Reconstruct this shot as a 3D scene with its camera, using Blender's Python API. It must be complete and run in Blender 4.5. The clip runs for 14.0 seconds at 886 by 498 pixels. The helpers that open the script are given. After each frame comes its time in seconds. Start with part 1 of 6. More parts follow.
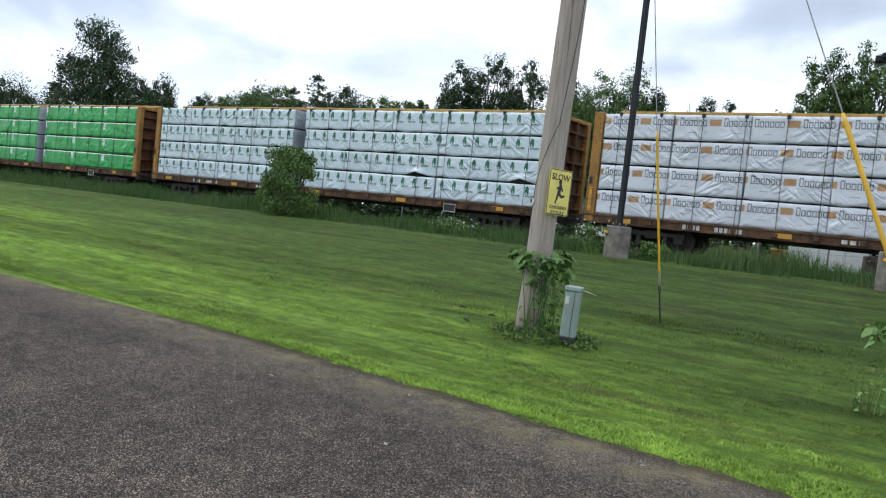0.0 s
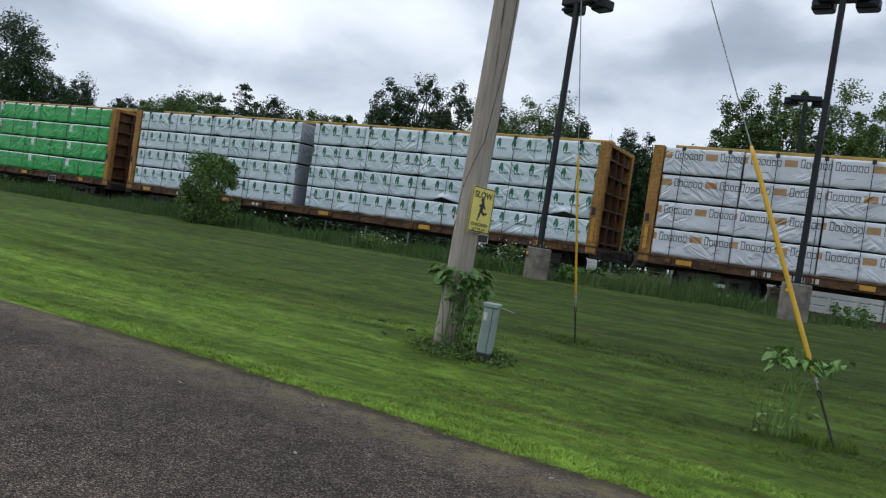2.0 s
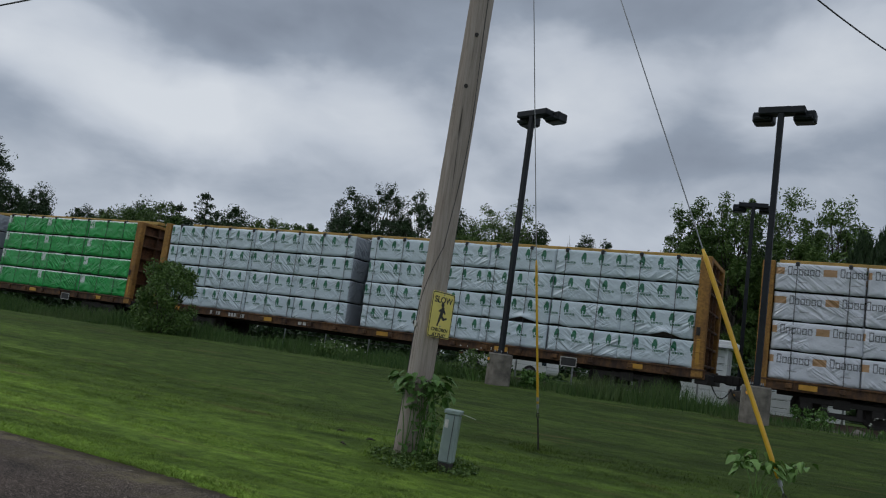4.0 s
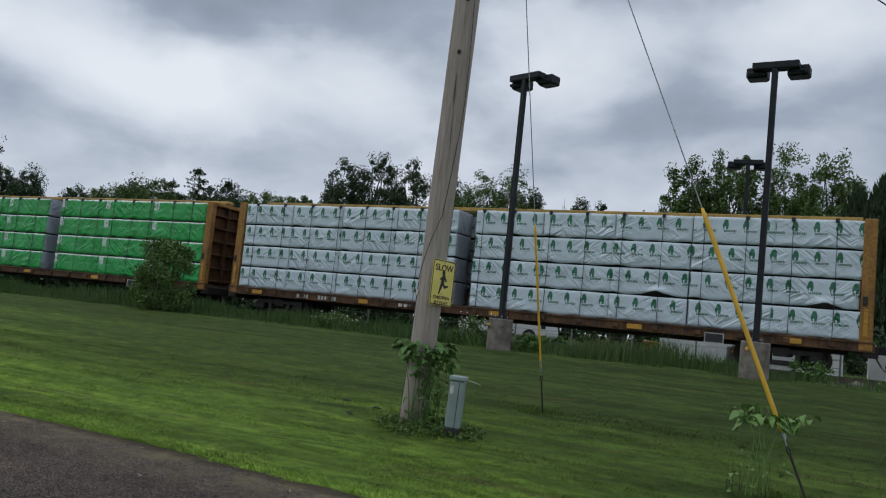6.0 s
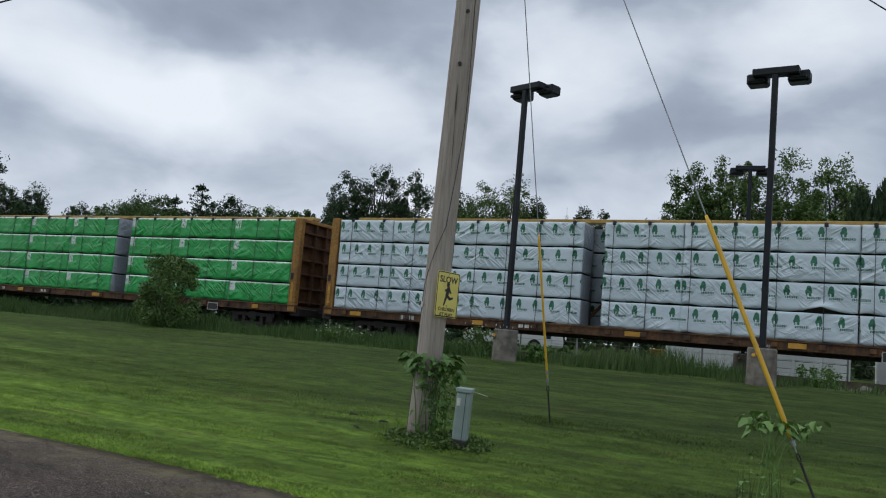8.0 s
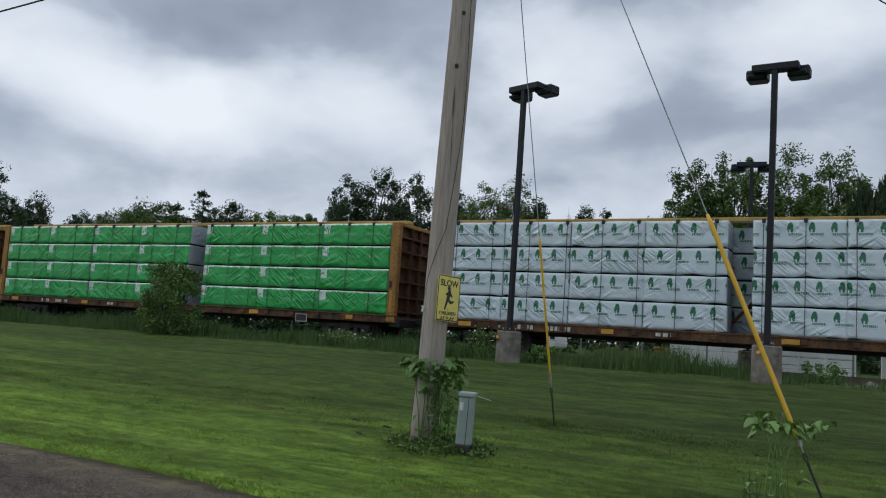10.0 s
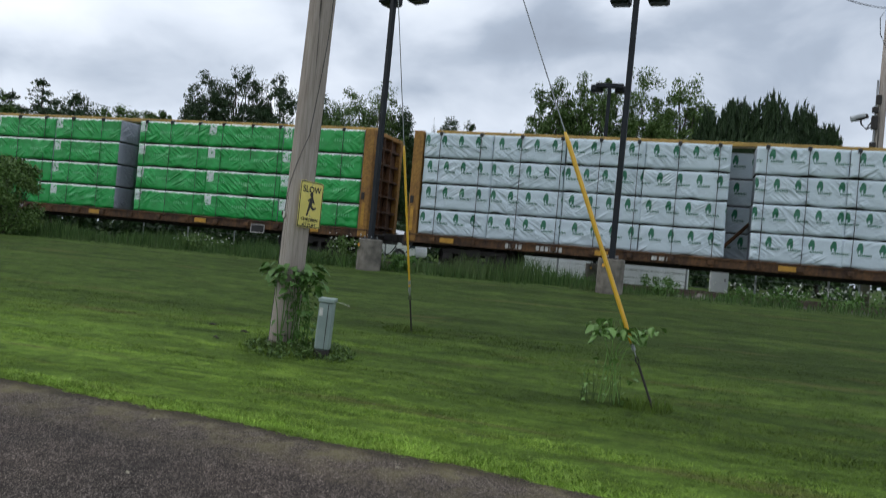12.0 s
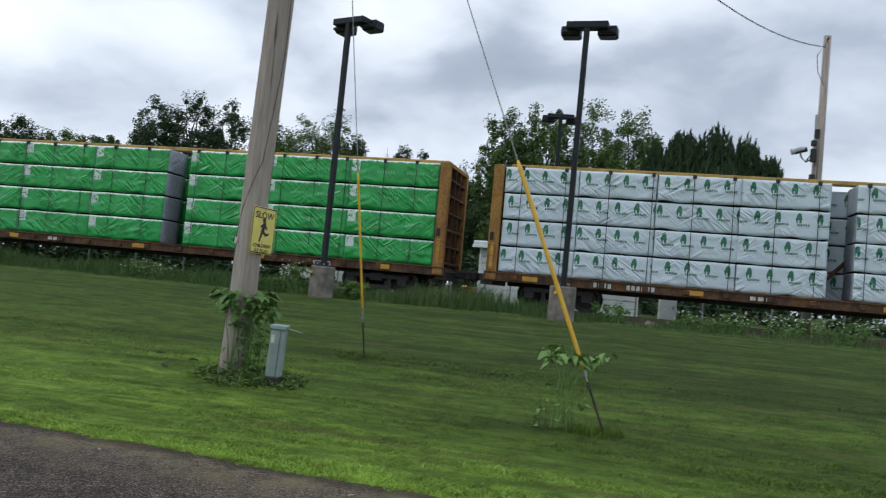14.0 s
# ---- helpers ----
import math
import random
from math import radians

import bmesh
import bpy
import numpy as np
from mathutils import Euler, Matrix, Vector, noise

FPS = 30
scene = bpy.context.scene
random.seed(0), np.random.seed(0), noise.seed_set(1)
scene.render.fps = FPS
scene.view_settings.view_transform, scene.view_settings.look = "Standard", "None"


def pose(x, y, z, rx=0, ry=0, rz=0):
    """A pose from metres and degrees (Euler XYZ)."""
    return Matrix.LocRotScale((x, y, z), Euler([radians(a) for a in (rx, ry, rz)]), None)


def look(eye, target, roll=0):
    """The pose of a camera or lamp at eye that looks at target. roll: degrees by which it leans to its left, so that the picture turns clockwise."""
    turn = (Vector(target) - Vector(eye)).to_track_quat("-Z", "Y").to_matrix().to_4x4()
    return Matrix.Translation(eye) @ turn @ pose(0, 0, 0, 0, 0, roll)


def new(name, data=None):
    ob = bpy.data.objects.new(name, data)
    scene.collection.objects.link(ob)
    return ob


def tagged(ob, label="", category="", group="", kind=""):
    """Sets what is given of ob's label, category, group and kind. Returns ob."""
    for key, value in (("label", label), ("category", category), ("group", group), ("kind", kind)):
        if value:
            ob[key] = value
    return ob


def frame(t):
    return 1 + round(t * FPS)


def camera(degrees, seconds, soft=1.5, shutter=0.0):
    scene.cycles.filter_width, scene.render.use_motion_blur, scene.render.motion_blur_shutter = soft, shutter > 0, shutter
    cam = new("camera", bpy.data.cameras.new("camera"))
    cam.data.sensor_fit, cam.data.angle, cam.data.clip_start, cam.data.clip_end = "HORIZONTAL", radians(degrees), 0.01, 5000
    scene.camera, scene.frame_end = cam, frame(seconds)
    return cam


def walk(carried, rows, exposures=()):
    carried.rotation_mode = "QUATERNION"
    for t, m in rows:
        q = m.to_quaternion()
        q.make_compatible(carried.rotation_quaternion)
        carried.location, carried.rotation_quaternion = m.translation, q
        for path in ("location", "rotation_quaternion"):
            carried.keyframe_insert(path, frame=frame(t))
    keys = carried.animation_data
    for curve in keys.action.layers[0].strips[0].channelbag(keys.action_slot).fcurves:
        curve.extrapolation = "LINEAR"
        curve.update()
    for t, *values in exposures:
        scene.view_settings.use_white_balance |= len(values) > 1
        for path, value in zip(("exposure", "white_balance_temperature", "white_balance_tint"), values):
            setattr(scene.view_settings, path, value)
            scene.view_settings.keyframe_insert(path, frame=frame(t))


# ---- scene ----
cam = camera(58.7, 14.0, soft=1.1, shutter=0.25)
EYE = Vector((0.0, 0.0, 1.6))
# seconds, yaw, pitch, roll, and the small sway of a hand-held stand
TURNS = [(0.0, 35.14, -2.65, -5.9, -0.008, 0.015, 0.066), (0.5, 35.08, -0.88, -7.05, 0.006, 0.022, 0.063), (1.0, 34.31, -1.24, -6.54, 0.015, 0.002, 0.048),
         (1.5, 33.62, -0.52, -8.18, 0.018, -0.002, 0.024), (2.0, 29.6, -0.61, -8.36, 0.029, 0.023, 0.008), (2.2, 28.57, -0.59, -8.28, 0.035, 0.033, 0.009),
         (2.5, 26.32, 5.57, -7.21, 0.043, 0.048, 0.009), (2.7, 25.0, 7.49, -7.43, 0.05, 0.047, 0.006), (3.0, 23.72, 8.22, -8.29, 0.06, 0.046, 0.002),
         (3.5, 26.27, 6.99, -7.95, 0.068, 0.033, -0.029), (3.7, 26.57, 7.54, -7.91, 0.061, 0.044, -0.017), (5.8, 27.08, 7.18, -6.2, -0.011, 0.024, -0.027),
         (6.0, 26.68, 5.2, -5.66, -0.003, 0.01, -0.015), (6.5, 27.75, 4.32, -5.85, 0.0, 0.0, 0.002), (7.0, 27.68, 4.48, -5.09, -0.02, 0.02, -0.013),
         (7.2, 27.13, 6.15, -4.9, -0.019, -0.01, -0.033), (9.3, 26.97, 5.65, -4.31, -0.01, 0.077, 0.033), (9.5, 27.25, 6.1, -3.74, -0.013, 0.083, 0.024),
         (10.0, 27.32, 6.08, -3.64, -0.015, 0.08, 0.026), (10.5, 26.37, 5.22, -4.15, 0.001, 0.064, 0.014), (10.8, 24.1, 4.46, -3.08, 0.0, 0.049, 0.016),
         (11.0, 20.29, 2.45, -3.49, -0.001, 0.039, 0.016), (11.2, 21.39, 1.98, -1.94, 0.001, 0.042, 0.021), (11.5, 21.46, 4.8, -1.54, 0.004, 0.046, 0.028),
         (11.7, 20.43, 3.81, -3.06, 0.006, 0.034, 0.025), (12.0, 17.25, 0.21, -5.03, 0.009, 0.017, 0.02), (12.2, 17.66, -2.14, -4.29, 0.009, 0.027, 0.023),
         (12.5, 16.51, -1.81, -2.49, 0.009, 0.043, 0.027), (13.0, 19.67, -1.22, -3.39, -0.001, 0.037, 0.02), (13.5, 18.44, 0.6, -3.65, 0.005, 0.052, 0.024),
         (14.0, 13.8, 2.55, -5.15, 0.007, -0.014, 0.002)]
EXPOSURES = [(0.0, 0.78), (0.5, 0.25), (1.1, -0.15), (1.8, 0.15), (2.3, 0.27), (2.7, -0.1), (3.2, -0.6), (3.7, -0.5), (5.8, -0.25), (6.5, -0.08),
             (9.5, -0.08), (10.5, -0.08), (11.0, -0.1), (11.5, 0.3), (12.0, 0.2), (12.5, 0.88), (13.0, 0.62), (13.5, 0.53), (14.0, 0.28)]
walk(cam, [(t, pose(*(EYE + Vector(sway)), 90 + p, r, y)) for t, y, p, r, *sway in TURNS], EXPOSURES)

# ---- sky and light: broken overcast ----
SUN_AZ, SUN_EL = -112.0, 46.0
world = bpy.data.worlds.new("overcast")
scene.world = world
world.use_nodes = True
wn, wl = world.node_tree.nodes, world.node_tree.links
wn.clear()


def wnode(kind, **sets):
    n = wn.new(kind)
    for k, v in sets.items():
        n.inputs[k].default_value = v
    return n


w_out = wn.new("ShaderNodeOutputWorld")
w_sky = wn.new("ShaderNodeTexSky")
w_sky.sky_type, w_sky.sun_disc = "NISHITA", False
w_sky.sun_elevation, w_sky.sun_rotation = radians(SUN_EL), radians(SUN_AZ)
w_coord = wn.new("ShaderNodeTexCoord")
w_map = wn.new("ShaderNodeMapping")
w_map.inputs["Location"].default_value = (3.15, 0.74, 1.3)
w_map.inputs["Scale"].default_value = (1.5, 1.5, 2.7)
wl.new(w_coord.outputs["Generated"], w_map.inputs[0])
w_n1 = wnode("ShaderNodeTexNoise", Scale=1.5, Detail=3.5, Roughness=0.42, Distortion=0.25)
w_n2 = wnode("ShaderNodeTexNoise", Scale=4.2, Detail=6.0, Roughness=0.5, Distortion=0.3)
for n in (w_n1, w_n2):
    wl.new(w_map.outputs[0], n.inputs["Vector"])
w_mixn = wn.new("ShaderNodeMix")
w_mixn.inputs["Factor"].default_value = 0.42
wl.new(w_n1.outputs["Fac"], w_mixn.inputs["A"])
wl.new(w_n2.outputs["Fac"], w_mixn.inputs["B"])
# the large cloud masses: direction, height, reach, thinner (+) or thicker (-)
MASSES = [(57, 16, 0.13, 0.10), (48, 13.5, 0.10, 0.10), (34.5, 17, 0.12, 0.10), (20.5, 22, 0.11, 0.11), (17.5, 17.5, 0.08, 0.09), (4, 22.5, 0.15, 0.12), (22, 13, 0.10, -0.07), (-5, 17, 0.12, -0.04),
          (51, 20.5, 0.14, -0.12), (41, 21, 0.12, -0.12), (56, 11, 0.12, -0.08), (40, 11.5, 0.14, -0.05), (27.5, 20, 0.09, -0.09), (27, 25, 0.12, -0.11), (12, 26, 0.12, -0.11),
          (12, 17, 0.09, -0.06), (8, 15, 0.08, -0.04), (-2, 25.5, 0.10, -0.08)]
w_warp = wnode("ShaderNodeTexNoise", Scale=2.3, Detail=5.0, Roughness=0.55)
wl.new(w_map.outputs[0], w_warp.inputs["Vector"])
w_off = wn.new("ShaderNodeVectorMath")
w_off.operation = "MULTIPLY_ADD"
w_off.inputs[1].default_value, w_off.inputs[2].default_value = (0.26, 0.26, 0.10), (-0.13, -0.13, -0.05)
wl.new(w_warp.outputs["Color"], w_off.inputs[0])
w_bent = wn.new("ShaderNodeVectorMath")
wl.new(w_coord.outputs["Generated"], w_bent.inputs[0])
wl.new(w_off.outputs[0], w_bent.inputs[1])
w_flat = wn.new("ShaderNodeVectorMath")
w_flat.operation = "MULTIPLY"
w_flat.inputs[1].default_value = (1, 1, 2.1)
wl.new(w_bent.outputs[0], w_flat.inputs[0])
w_calm = wn.new("ShaderNodeMapRange")
for k, value in (("From Min", 0.0), ("From Max", 1.0), ("To Min", 0.20), ("To Max", 0.82)):
    w_calm.inputs[k].default_value = value
wl.new(w_mixn.outputs["Result"], w_calm.inputs["Value"])
w_cloud = w_calm.outputs["Result"]
for az, el, reach, amount in MASSES:
    w_dist = wn.new("ShaderNodeVectorMath")
    w_dist.operation = "DISTANCE"
    w_dist.inputs[1].default_value = (-math.sin(radians(az)) * math.cos(radians(el)), math.cos(radians(az)) * math.cos(radians(el)), 2.1 * math.sin(radians(el)))
    wl.new(w_flat.outputs[0], w_dist.inputs[0])
    w_fall = wn.new("ShaderNodeMapRange")
    w_fall.interpolation_type = "SMOOTHSTEP"
    for k, value in (("From Min", 0.0), ("From Max", reach * 1.75), ("To Min", amount), ("To Max", 0.0)):
        w_fall.inputs[k].default_value = value
    wl.new(w_dist.outputs["Value"], w_fall.inputs["Value"])
    w_sum = wn.new("ShaderNodeMath")
    wl.new(w_cloud, w_sum.inputs[0])
    wl.new(w_fall.outputs["Result"], w_sum.inputs[1])
    w_cloud = w_sum.outputs[0]
w_ramp = wn.new("ShaderNodeValToRGB")
cr = w_ramp.color_ramp
cr.elements[0].position, cr.elements[0].color = 0.33, (0.29, 0.34, 0.43, 1)
cr.elements[1].position, cr.elements[1].color = 0.65, (0.95, 1.01, 1.09, 1)
for pos, c in ((0.44, (0.42, 0.49, 0.60, 1)), (0.53, (0.72, 0.79, 0.90, 1))):
    e = cr.elements.new(pos)
    e.color = c
wl.new(w_cloud, w_ramp.inputs[0])
# an overcast sky is brightest overhead
w_sep = wn.new("ShaderNodeSeparateXYZ")
wl.new(w_coord.outputs["Generated"], w_sep.inputs[0])
w_zen = wn.new("ShaderNodeMapRange")
w_zen.interpolation_type = "SMOOTHSTEP"
for k, value in (("From Min", 0.45), ("From Max", 1.0), ("To Min", 0.9), ("To Max", 1.15)):
    w_zen.inputs[k].default_value = value
wl.new(w_sep.outputs["Z"], w_zen.inputs["Value"])
w_bg1 = wnode("ShaderNodeBackground", Strength=0.06)
w_bg2 = wnode("ShaderNodeBackground")
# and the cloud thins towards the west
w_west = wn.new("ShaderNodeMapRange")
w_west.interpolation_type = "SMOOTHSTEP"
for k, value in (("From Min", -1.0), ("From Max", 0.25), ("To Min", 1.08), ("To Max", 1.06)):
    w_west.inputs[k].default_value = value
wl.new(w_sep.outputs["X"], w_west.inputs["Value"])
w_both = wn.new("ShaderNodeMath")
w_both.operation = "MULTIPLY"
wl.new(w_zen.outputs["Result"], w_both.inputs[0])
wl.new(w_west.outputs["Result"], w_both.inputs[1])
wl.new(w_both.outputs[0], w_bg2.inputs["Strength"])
wl.new(w_sky.outputs[0], w_bg1.inputs[0])
wl.new(w_ramp.outputs[0], w_bg2.inputs[0])
w_add = wn.new("ShaderNodeMixShader")
w_add.inputs[0].default_value = 0.93
wl.new(w_bg1.outputs[0], w_add.inputs[1])
wl.new(w_bg2.outputs[0], w_add.inputs[2])
wl.new(w_add.outputs[0], w_out.inputs[0])

sun_data = bpy.data.lights.new("sun", "SUN")
sun_data.energy, sun_data.angle, sun_data.color = 0.6, radians(12), (1.0, 0.97, 0.92)
sun = new("sun", sun_data)
sun.matrix_world = look((0, 0, 0), (-math.sin(radians(SUN_AZ)) * math.cos(radians(SUN_EL)),
                                    -math.cos(radians(SUN_AZ)) * math.cos(radians(SUN_EL)), -math.sin(radians(SUN_EL))))

# ---- materials ----


class Mat:
    """A small builder of node materials."""

    def __init__(self, name, rough=0.6, metal=0.0, spec=0.5):
        self.m = bpy.data.materials.new(name)
        self.m.use_nodes = True
        self.n, self.l = self.m.node_tree.nodes, self.m.node_tree.links
        self.b = self.n["Principled BSDF"]
        self.b.inputs["Roughness"].default_value = rough
        self.b.inputs["Metallic"].default_value = metal
        self.b.inputs["Specular IOR Level"].default_value = spec
        self.tc = self.n.new("ShaderNodeTexCoord")

    def put(self, sock, value):
        if isinstance(value, bpy.types.NodeSocket):
            self.l.new(value, sock)
        elif value is not None:
            sock.default_value = value

    def math(self, op, a, b=0.0, c=None, clamp=False):
        n = self.n.new("ShaderNodeMath")
        n.operation, n.use_clamp = op, clamp
        self.put(n.inputs[0], a)
        self.put(n.inputs[1], b)
        self.put(n.inputs[2], c)
        return n.outputs[0]

    def where(self, kind="Object", scale=(1, 1, 1), loc=(0, 0, 0), rot=(0, 0, 0)):
        mp = self.n.new("ShaderNodeMapping")
        mp.inputs["Scale"].default_value, mp.inputs["Location"].default_value = scale, loc
        mp.inputs["Rotation"].default_value = rot
        if kind == "World":
            g = self.n.new("ShaderNodeNewGeometry")
            self.l.new(g.outputs["Position"], mp.inputs[0])
        else:
            self.l.new(self.tc.outputs[kind], mp.inputs[0])
        return mp.outputs[0]

    def noise(self, vec, scale, detail=4.0, rough=0.55, dist=0.0):
        n = self.n.new("ShaderNodeTexNoise")
        self.l.new(vec, n.inputs["Vector"])
        n.inputs["Scale"].default_value, n.inputs["Detail"].default_value = scale, detail
        n.inputs["Roughness"].default_value, n.inputs["Distortion"].default_value = rough, dist
        return n.outputs["Fac"]

    def voronoi(self, vec, scale, out="Distance"):
        n = self.n.new("ShaderNodeTexVoronoi")
        self.l.new(vec, n.inputs["Vector"])
        n.inputs["Scale"].default_value = scale
        return n.outputs[out]

    def ramp(self, fac, *stops):
        n = self.n.new("ShaderNodeValToRGB")
        self.put(n.inputs[0], fac)
        cr = n.color_ramp
        while len(cr.elements) < len(stops):
            cr.elements.new(0.5)
        for e, (p, c) in zip(cr.elements, stops):
            e.position = p
            e.color = (c, c, c, 1) if isinstance(c, (int, float)) else (*c, 1)
        return n.outputs[0]

    def mix(self, fac, a, b, kind="MIX"):
        n = self.n.new("ShaderNodeMix")
        n.data_type, n.blend_type = "RGBA", kind
        self.put(n.inputs[0], fac)
        for s, v in ((n.inputs[6], a), (n.inputs[7], b)):
            self.put(s, (*v, 1) if isinstance(v, tuple) else v)
        return n.outputs[2]

    def bump(self, height, strength=0.3, dist=0.02):
        n = self.n.new("ShaderNodeBump")
        n.inputs["Strength"].default_value, n.inputs["Distance"].default_value = strength, dist
        self.put(n.inputs["Height"], height)
        self.l.new(n.outputs[0], self.b.inputs["Normal"])

    def random(self):
        return self.n.new("ShaderNodeObjectInfo").outputs["Random"]

    def island(self):
        return self.n.new("ShaderNodeNewGeometry").outputs["Random Per Island"]

    def done(self, colour, rough=None):
        self.put(self.b.inputs["Base Color"], (*colour, 1) if isinstance(colour, tuple) else colour)
        if rough is not None:
            self.put(self.b.inputs["Roughness"], rough)
        return self.m


def plain(name, colour, rough=0.6, metal=0.0, vary=0.25, scale=3.0, bump=0.1, coarse=0.4):
    """A worn, slightly uneven paint or stone."""
    k = Mat(name, rough, metal)
    v = k.where("Object")
    f = k.noise(v, scale, 6)
    g = k.noise(v, scale * coarse * 0.3, 3)
    dark, light = tuple(c * (1 - vary) for c in colour), tuple(min(1, c * (1 + vary)) for c in colour)
    col = k.mix(k.ramp(f, (0.35, 0.0), (0.65, 1.0)), dark, light)
    col = k.mix(k.ramp(g, (0.4, 0.0), (0.7, 0.5)), col, tuple(c * 0.6 for c in colour))
    k.bump(k.noise(v, scale * 12, 4), bump, 0.01)
    return k.done(col)


def mow_marks(k, col):
    """Long uneven streaks that the mower leaves along the road, and brown scalped strips."""
    broad = k.noise(k.where("World", (0.07, 0.9, 0), rot=(0, 0, 0.05)), 0.75, 3, 0.5, 0.5)
    lines = k.noise(k.where("World", (0.16, 1.0, 0), (3, 1, 0), (0, 0, 0.045)), 2.4, 6, 0.66, 1.1)
    blot = k.noise(k.where("World", (0.55, 1.0, 0)), 3.2, 8, 0.75, 0.6)
    col = k.mix(1.0, col, k.ramp(broad, (0.34, 0.72), (0.66, 1.3)), "MULTIPLY")
    col = k.mix(1.0, col, k.ramp(lines, (0.38, 0.76), (0.5, 1.02), (0.63, (1.40, 1.32, 1.36))), "MULTIPLY")
    col = k.mix(1.0, col, k.ramp(blot, (0.36, 0.62), (0.64, 1.36)), "MULTIPLY")
    cut = k.noise(k.where("World", (0.09, 1.0, 0), (11, 5, 0), (0, 0, 0.05)), 2.3, 5, 0.6, 0.5)
    near = k.ramp(k.math("ABSOLUTE", k.math("SUBTRACT", cut, 0.5)), (0.0, 1.0), (0.035, 0.0))
    where_cut = k.ramp(k.noise(k.where("World", (0.3, 0.8, 0), (2, 9, 0)), 0.9, 4, 0.6), (0.48, 0.0), (0.62, 0.2))
    col = k.mix(k.math("MULTIPLY", near, where_cut), col, (0.032, 0.05, 0.012))
    scalp = k.noise(k.where("World", (0.16, 1.5, 0), (7, 3, 0), (0, 0, 0.03)), 1.5, 5, 0.6, 0.2)
    return k.mix(k.ramp(scalp, (0.59, 0.0), (0.66, 0.6)), col, (0.15, 0.13, 0.05))


def slope_tone(k):
    """Bright green by the road gives way to darker olive up the bank."""
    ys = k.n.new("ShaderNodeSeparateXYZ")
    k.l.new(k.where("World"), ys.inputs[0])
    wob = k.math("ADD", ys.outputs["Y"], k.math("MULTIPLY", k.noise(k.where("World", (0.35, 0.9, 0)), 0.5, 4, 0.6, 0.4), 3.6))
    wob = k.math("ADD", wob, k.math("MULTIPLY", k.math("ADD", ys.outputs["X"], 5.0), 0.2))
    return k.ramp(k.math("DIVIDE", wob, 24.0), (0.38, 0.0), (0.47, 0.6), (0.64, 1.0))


def lawn_material():
    k = Mat("lawn", 0.85, spec=0.12)
    v = k.where("World")
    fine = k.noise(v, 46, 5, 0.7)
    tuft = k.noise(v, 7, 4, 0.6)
    col = k.mix(slope_tone(k), (0.152, 0.252, 0.034), (0.061, 0.098, 0.019))
    col = mow_marks(k, col)
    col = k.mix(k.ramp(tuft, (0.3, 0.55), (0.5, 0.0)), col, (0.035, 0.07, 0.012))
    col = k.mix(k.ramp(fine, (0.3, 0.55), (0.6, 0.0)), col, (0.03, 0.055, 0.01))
    k.bump(k.math("ADD", fine, k.math("MULTIPLY", tuft, 1.6)), 0.9, 0.05)
    return k.done(col)


def blade_material(name, a, b, c, far=None):
    k = Mat(name, 0.6, spec=0.18)
    col = k.mix(k.island(), a, b)
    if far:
        col = k.mix(k.math("MULTIPLY", slope_tone(k), 0.9), col, far)
        col = mow_marks(k, col)
    else:
        patch = k.noise(k.where("World", (0.25, 1.2, 1)), 0.9, 4, 0.6)
        col = k.mix(k.ramp(patch, (0.5, 0.0), (0.68, 0.55)), col, c)
    return k.done(col)


def asphalt_material():
    k = Mat("asphalt", 0.92, spec=0.12)
    v = k.where("World")
    sep = k.n.new("ShaderNodeSeparateColor")
    k.l.new(k.voronoi(v, 130, "Color"), sep.inputs[0])
    big = k.noise(v, 0.7, 5, 0.65)
    mid = k.noise(v, 5.5, 5, 0.65)
    col = k.ramp(sep.outputs[0], (0.0, (0.015, 0.012, 0.0105)), (0.5, (0.047, 0.039, 0.034)), (0.8, (0.096, 0.080, 0.069)), (1.0, (0.26, 0.225, 0.195)))
    col = k.mix(1.0, col, k.ramp(mid, (0.34, 0.8), (0.66, 1.32)), "MULTIPLY")
    col = k.mix(1.0, col, k.ramp(big, (0.36, 0.82), (0.66, (1.4, 1.31, 1.24))), "MULTIPLY")
    wear = k.noise(k.where("World", (0.12, 1.0, 1)), 0.8, 4)
    col = k.mix(k.ramp(wear, (0.5, 0.0), (0.7, 0.3)), col, (0.026, 0.021, 0.02))
    ys = k.n.new("ShaderNodeSeparateXYZ")
    k.l.new(v, ys.inputs[0])
    edge = k.math("ADD", ys.outputs["Y"], k.math("MULTIPLY", ys.outputs["X"], 0.062))
    moss = k.noise(v, 2.3, 6, 0.7)
    near = k.ramp(k.math("SUBTRACT", edge, 4.7), (0.0, 0.0), (0.75, 1.0))
    col = k.mix(k.math("MULTIPLY", near, k.ramp(moss, (0.45, 0.0), (0.62, 0.85))), col, (0.17, 0.145, 0.072))
    grit = k.math("MULTIPLY", near, k.math("GREATER_THAN", sep.outputs[1], 0.70))
    col = k.mix(k.math("MULTIPLY", grit, 0.75), col, (0.21, 0.175, 0.13))
    soil = k.math("SUBTRACT", k.math("ADD", edge, k.math("MULTIPLY", k.noise(v, 3.5, 4), 0.5)), 5.65)
    col = k.mix(k.ramp(soil, (0.1, 0.0), (0.24, 0.7)), col, (0.05, 0.042, 0.026))
    k.bump(k.math("ADD", k.voronoi(v, 88), k.noise(v, 20, 4)), 0.8, 0.014)
    return k.done(col)


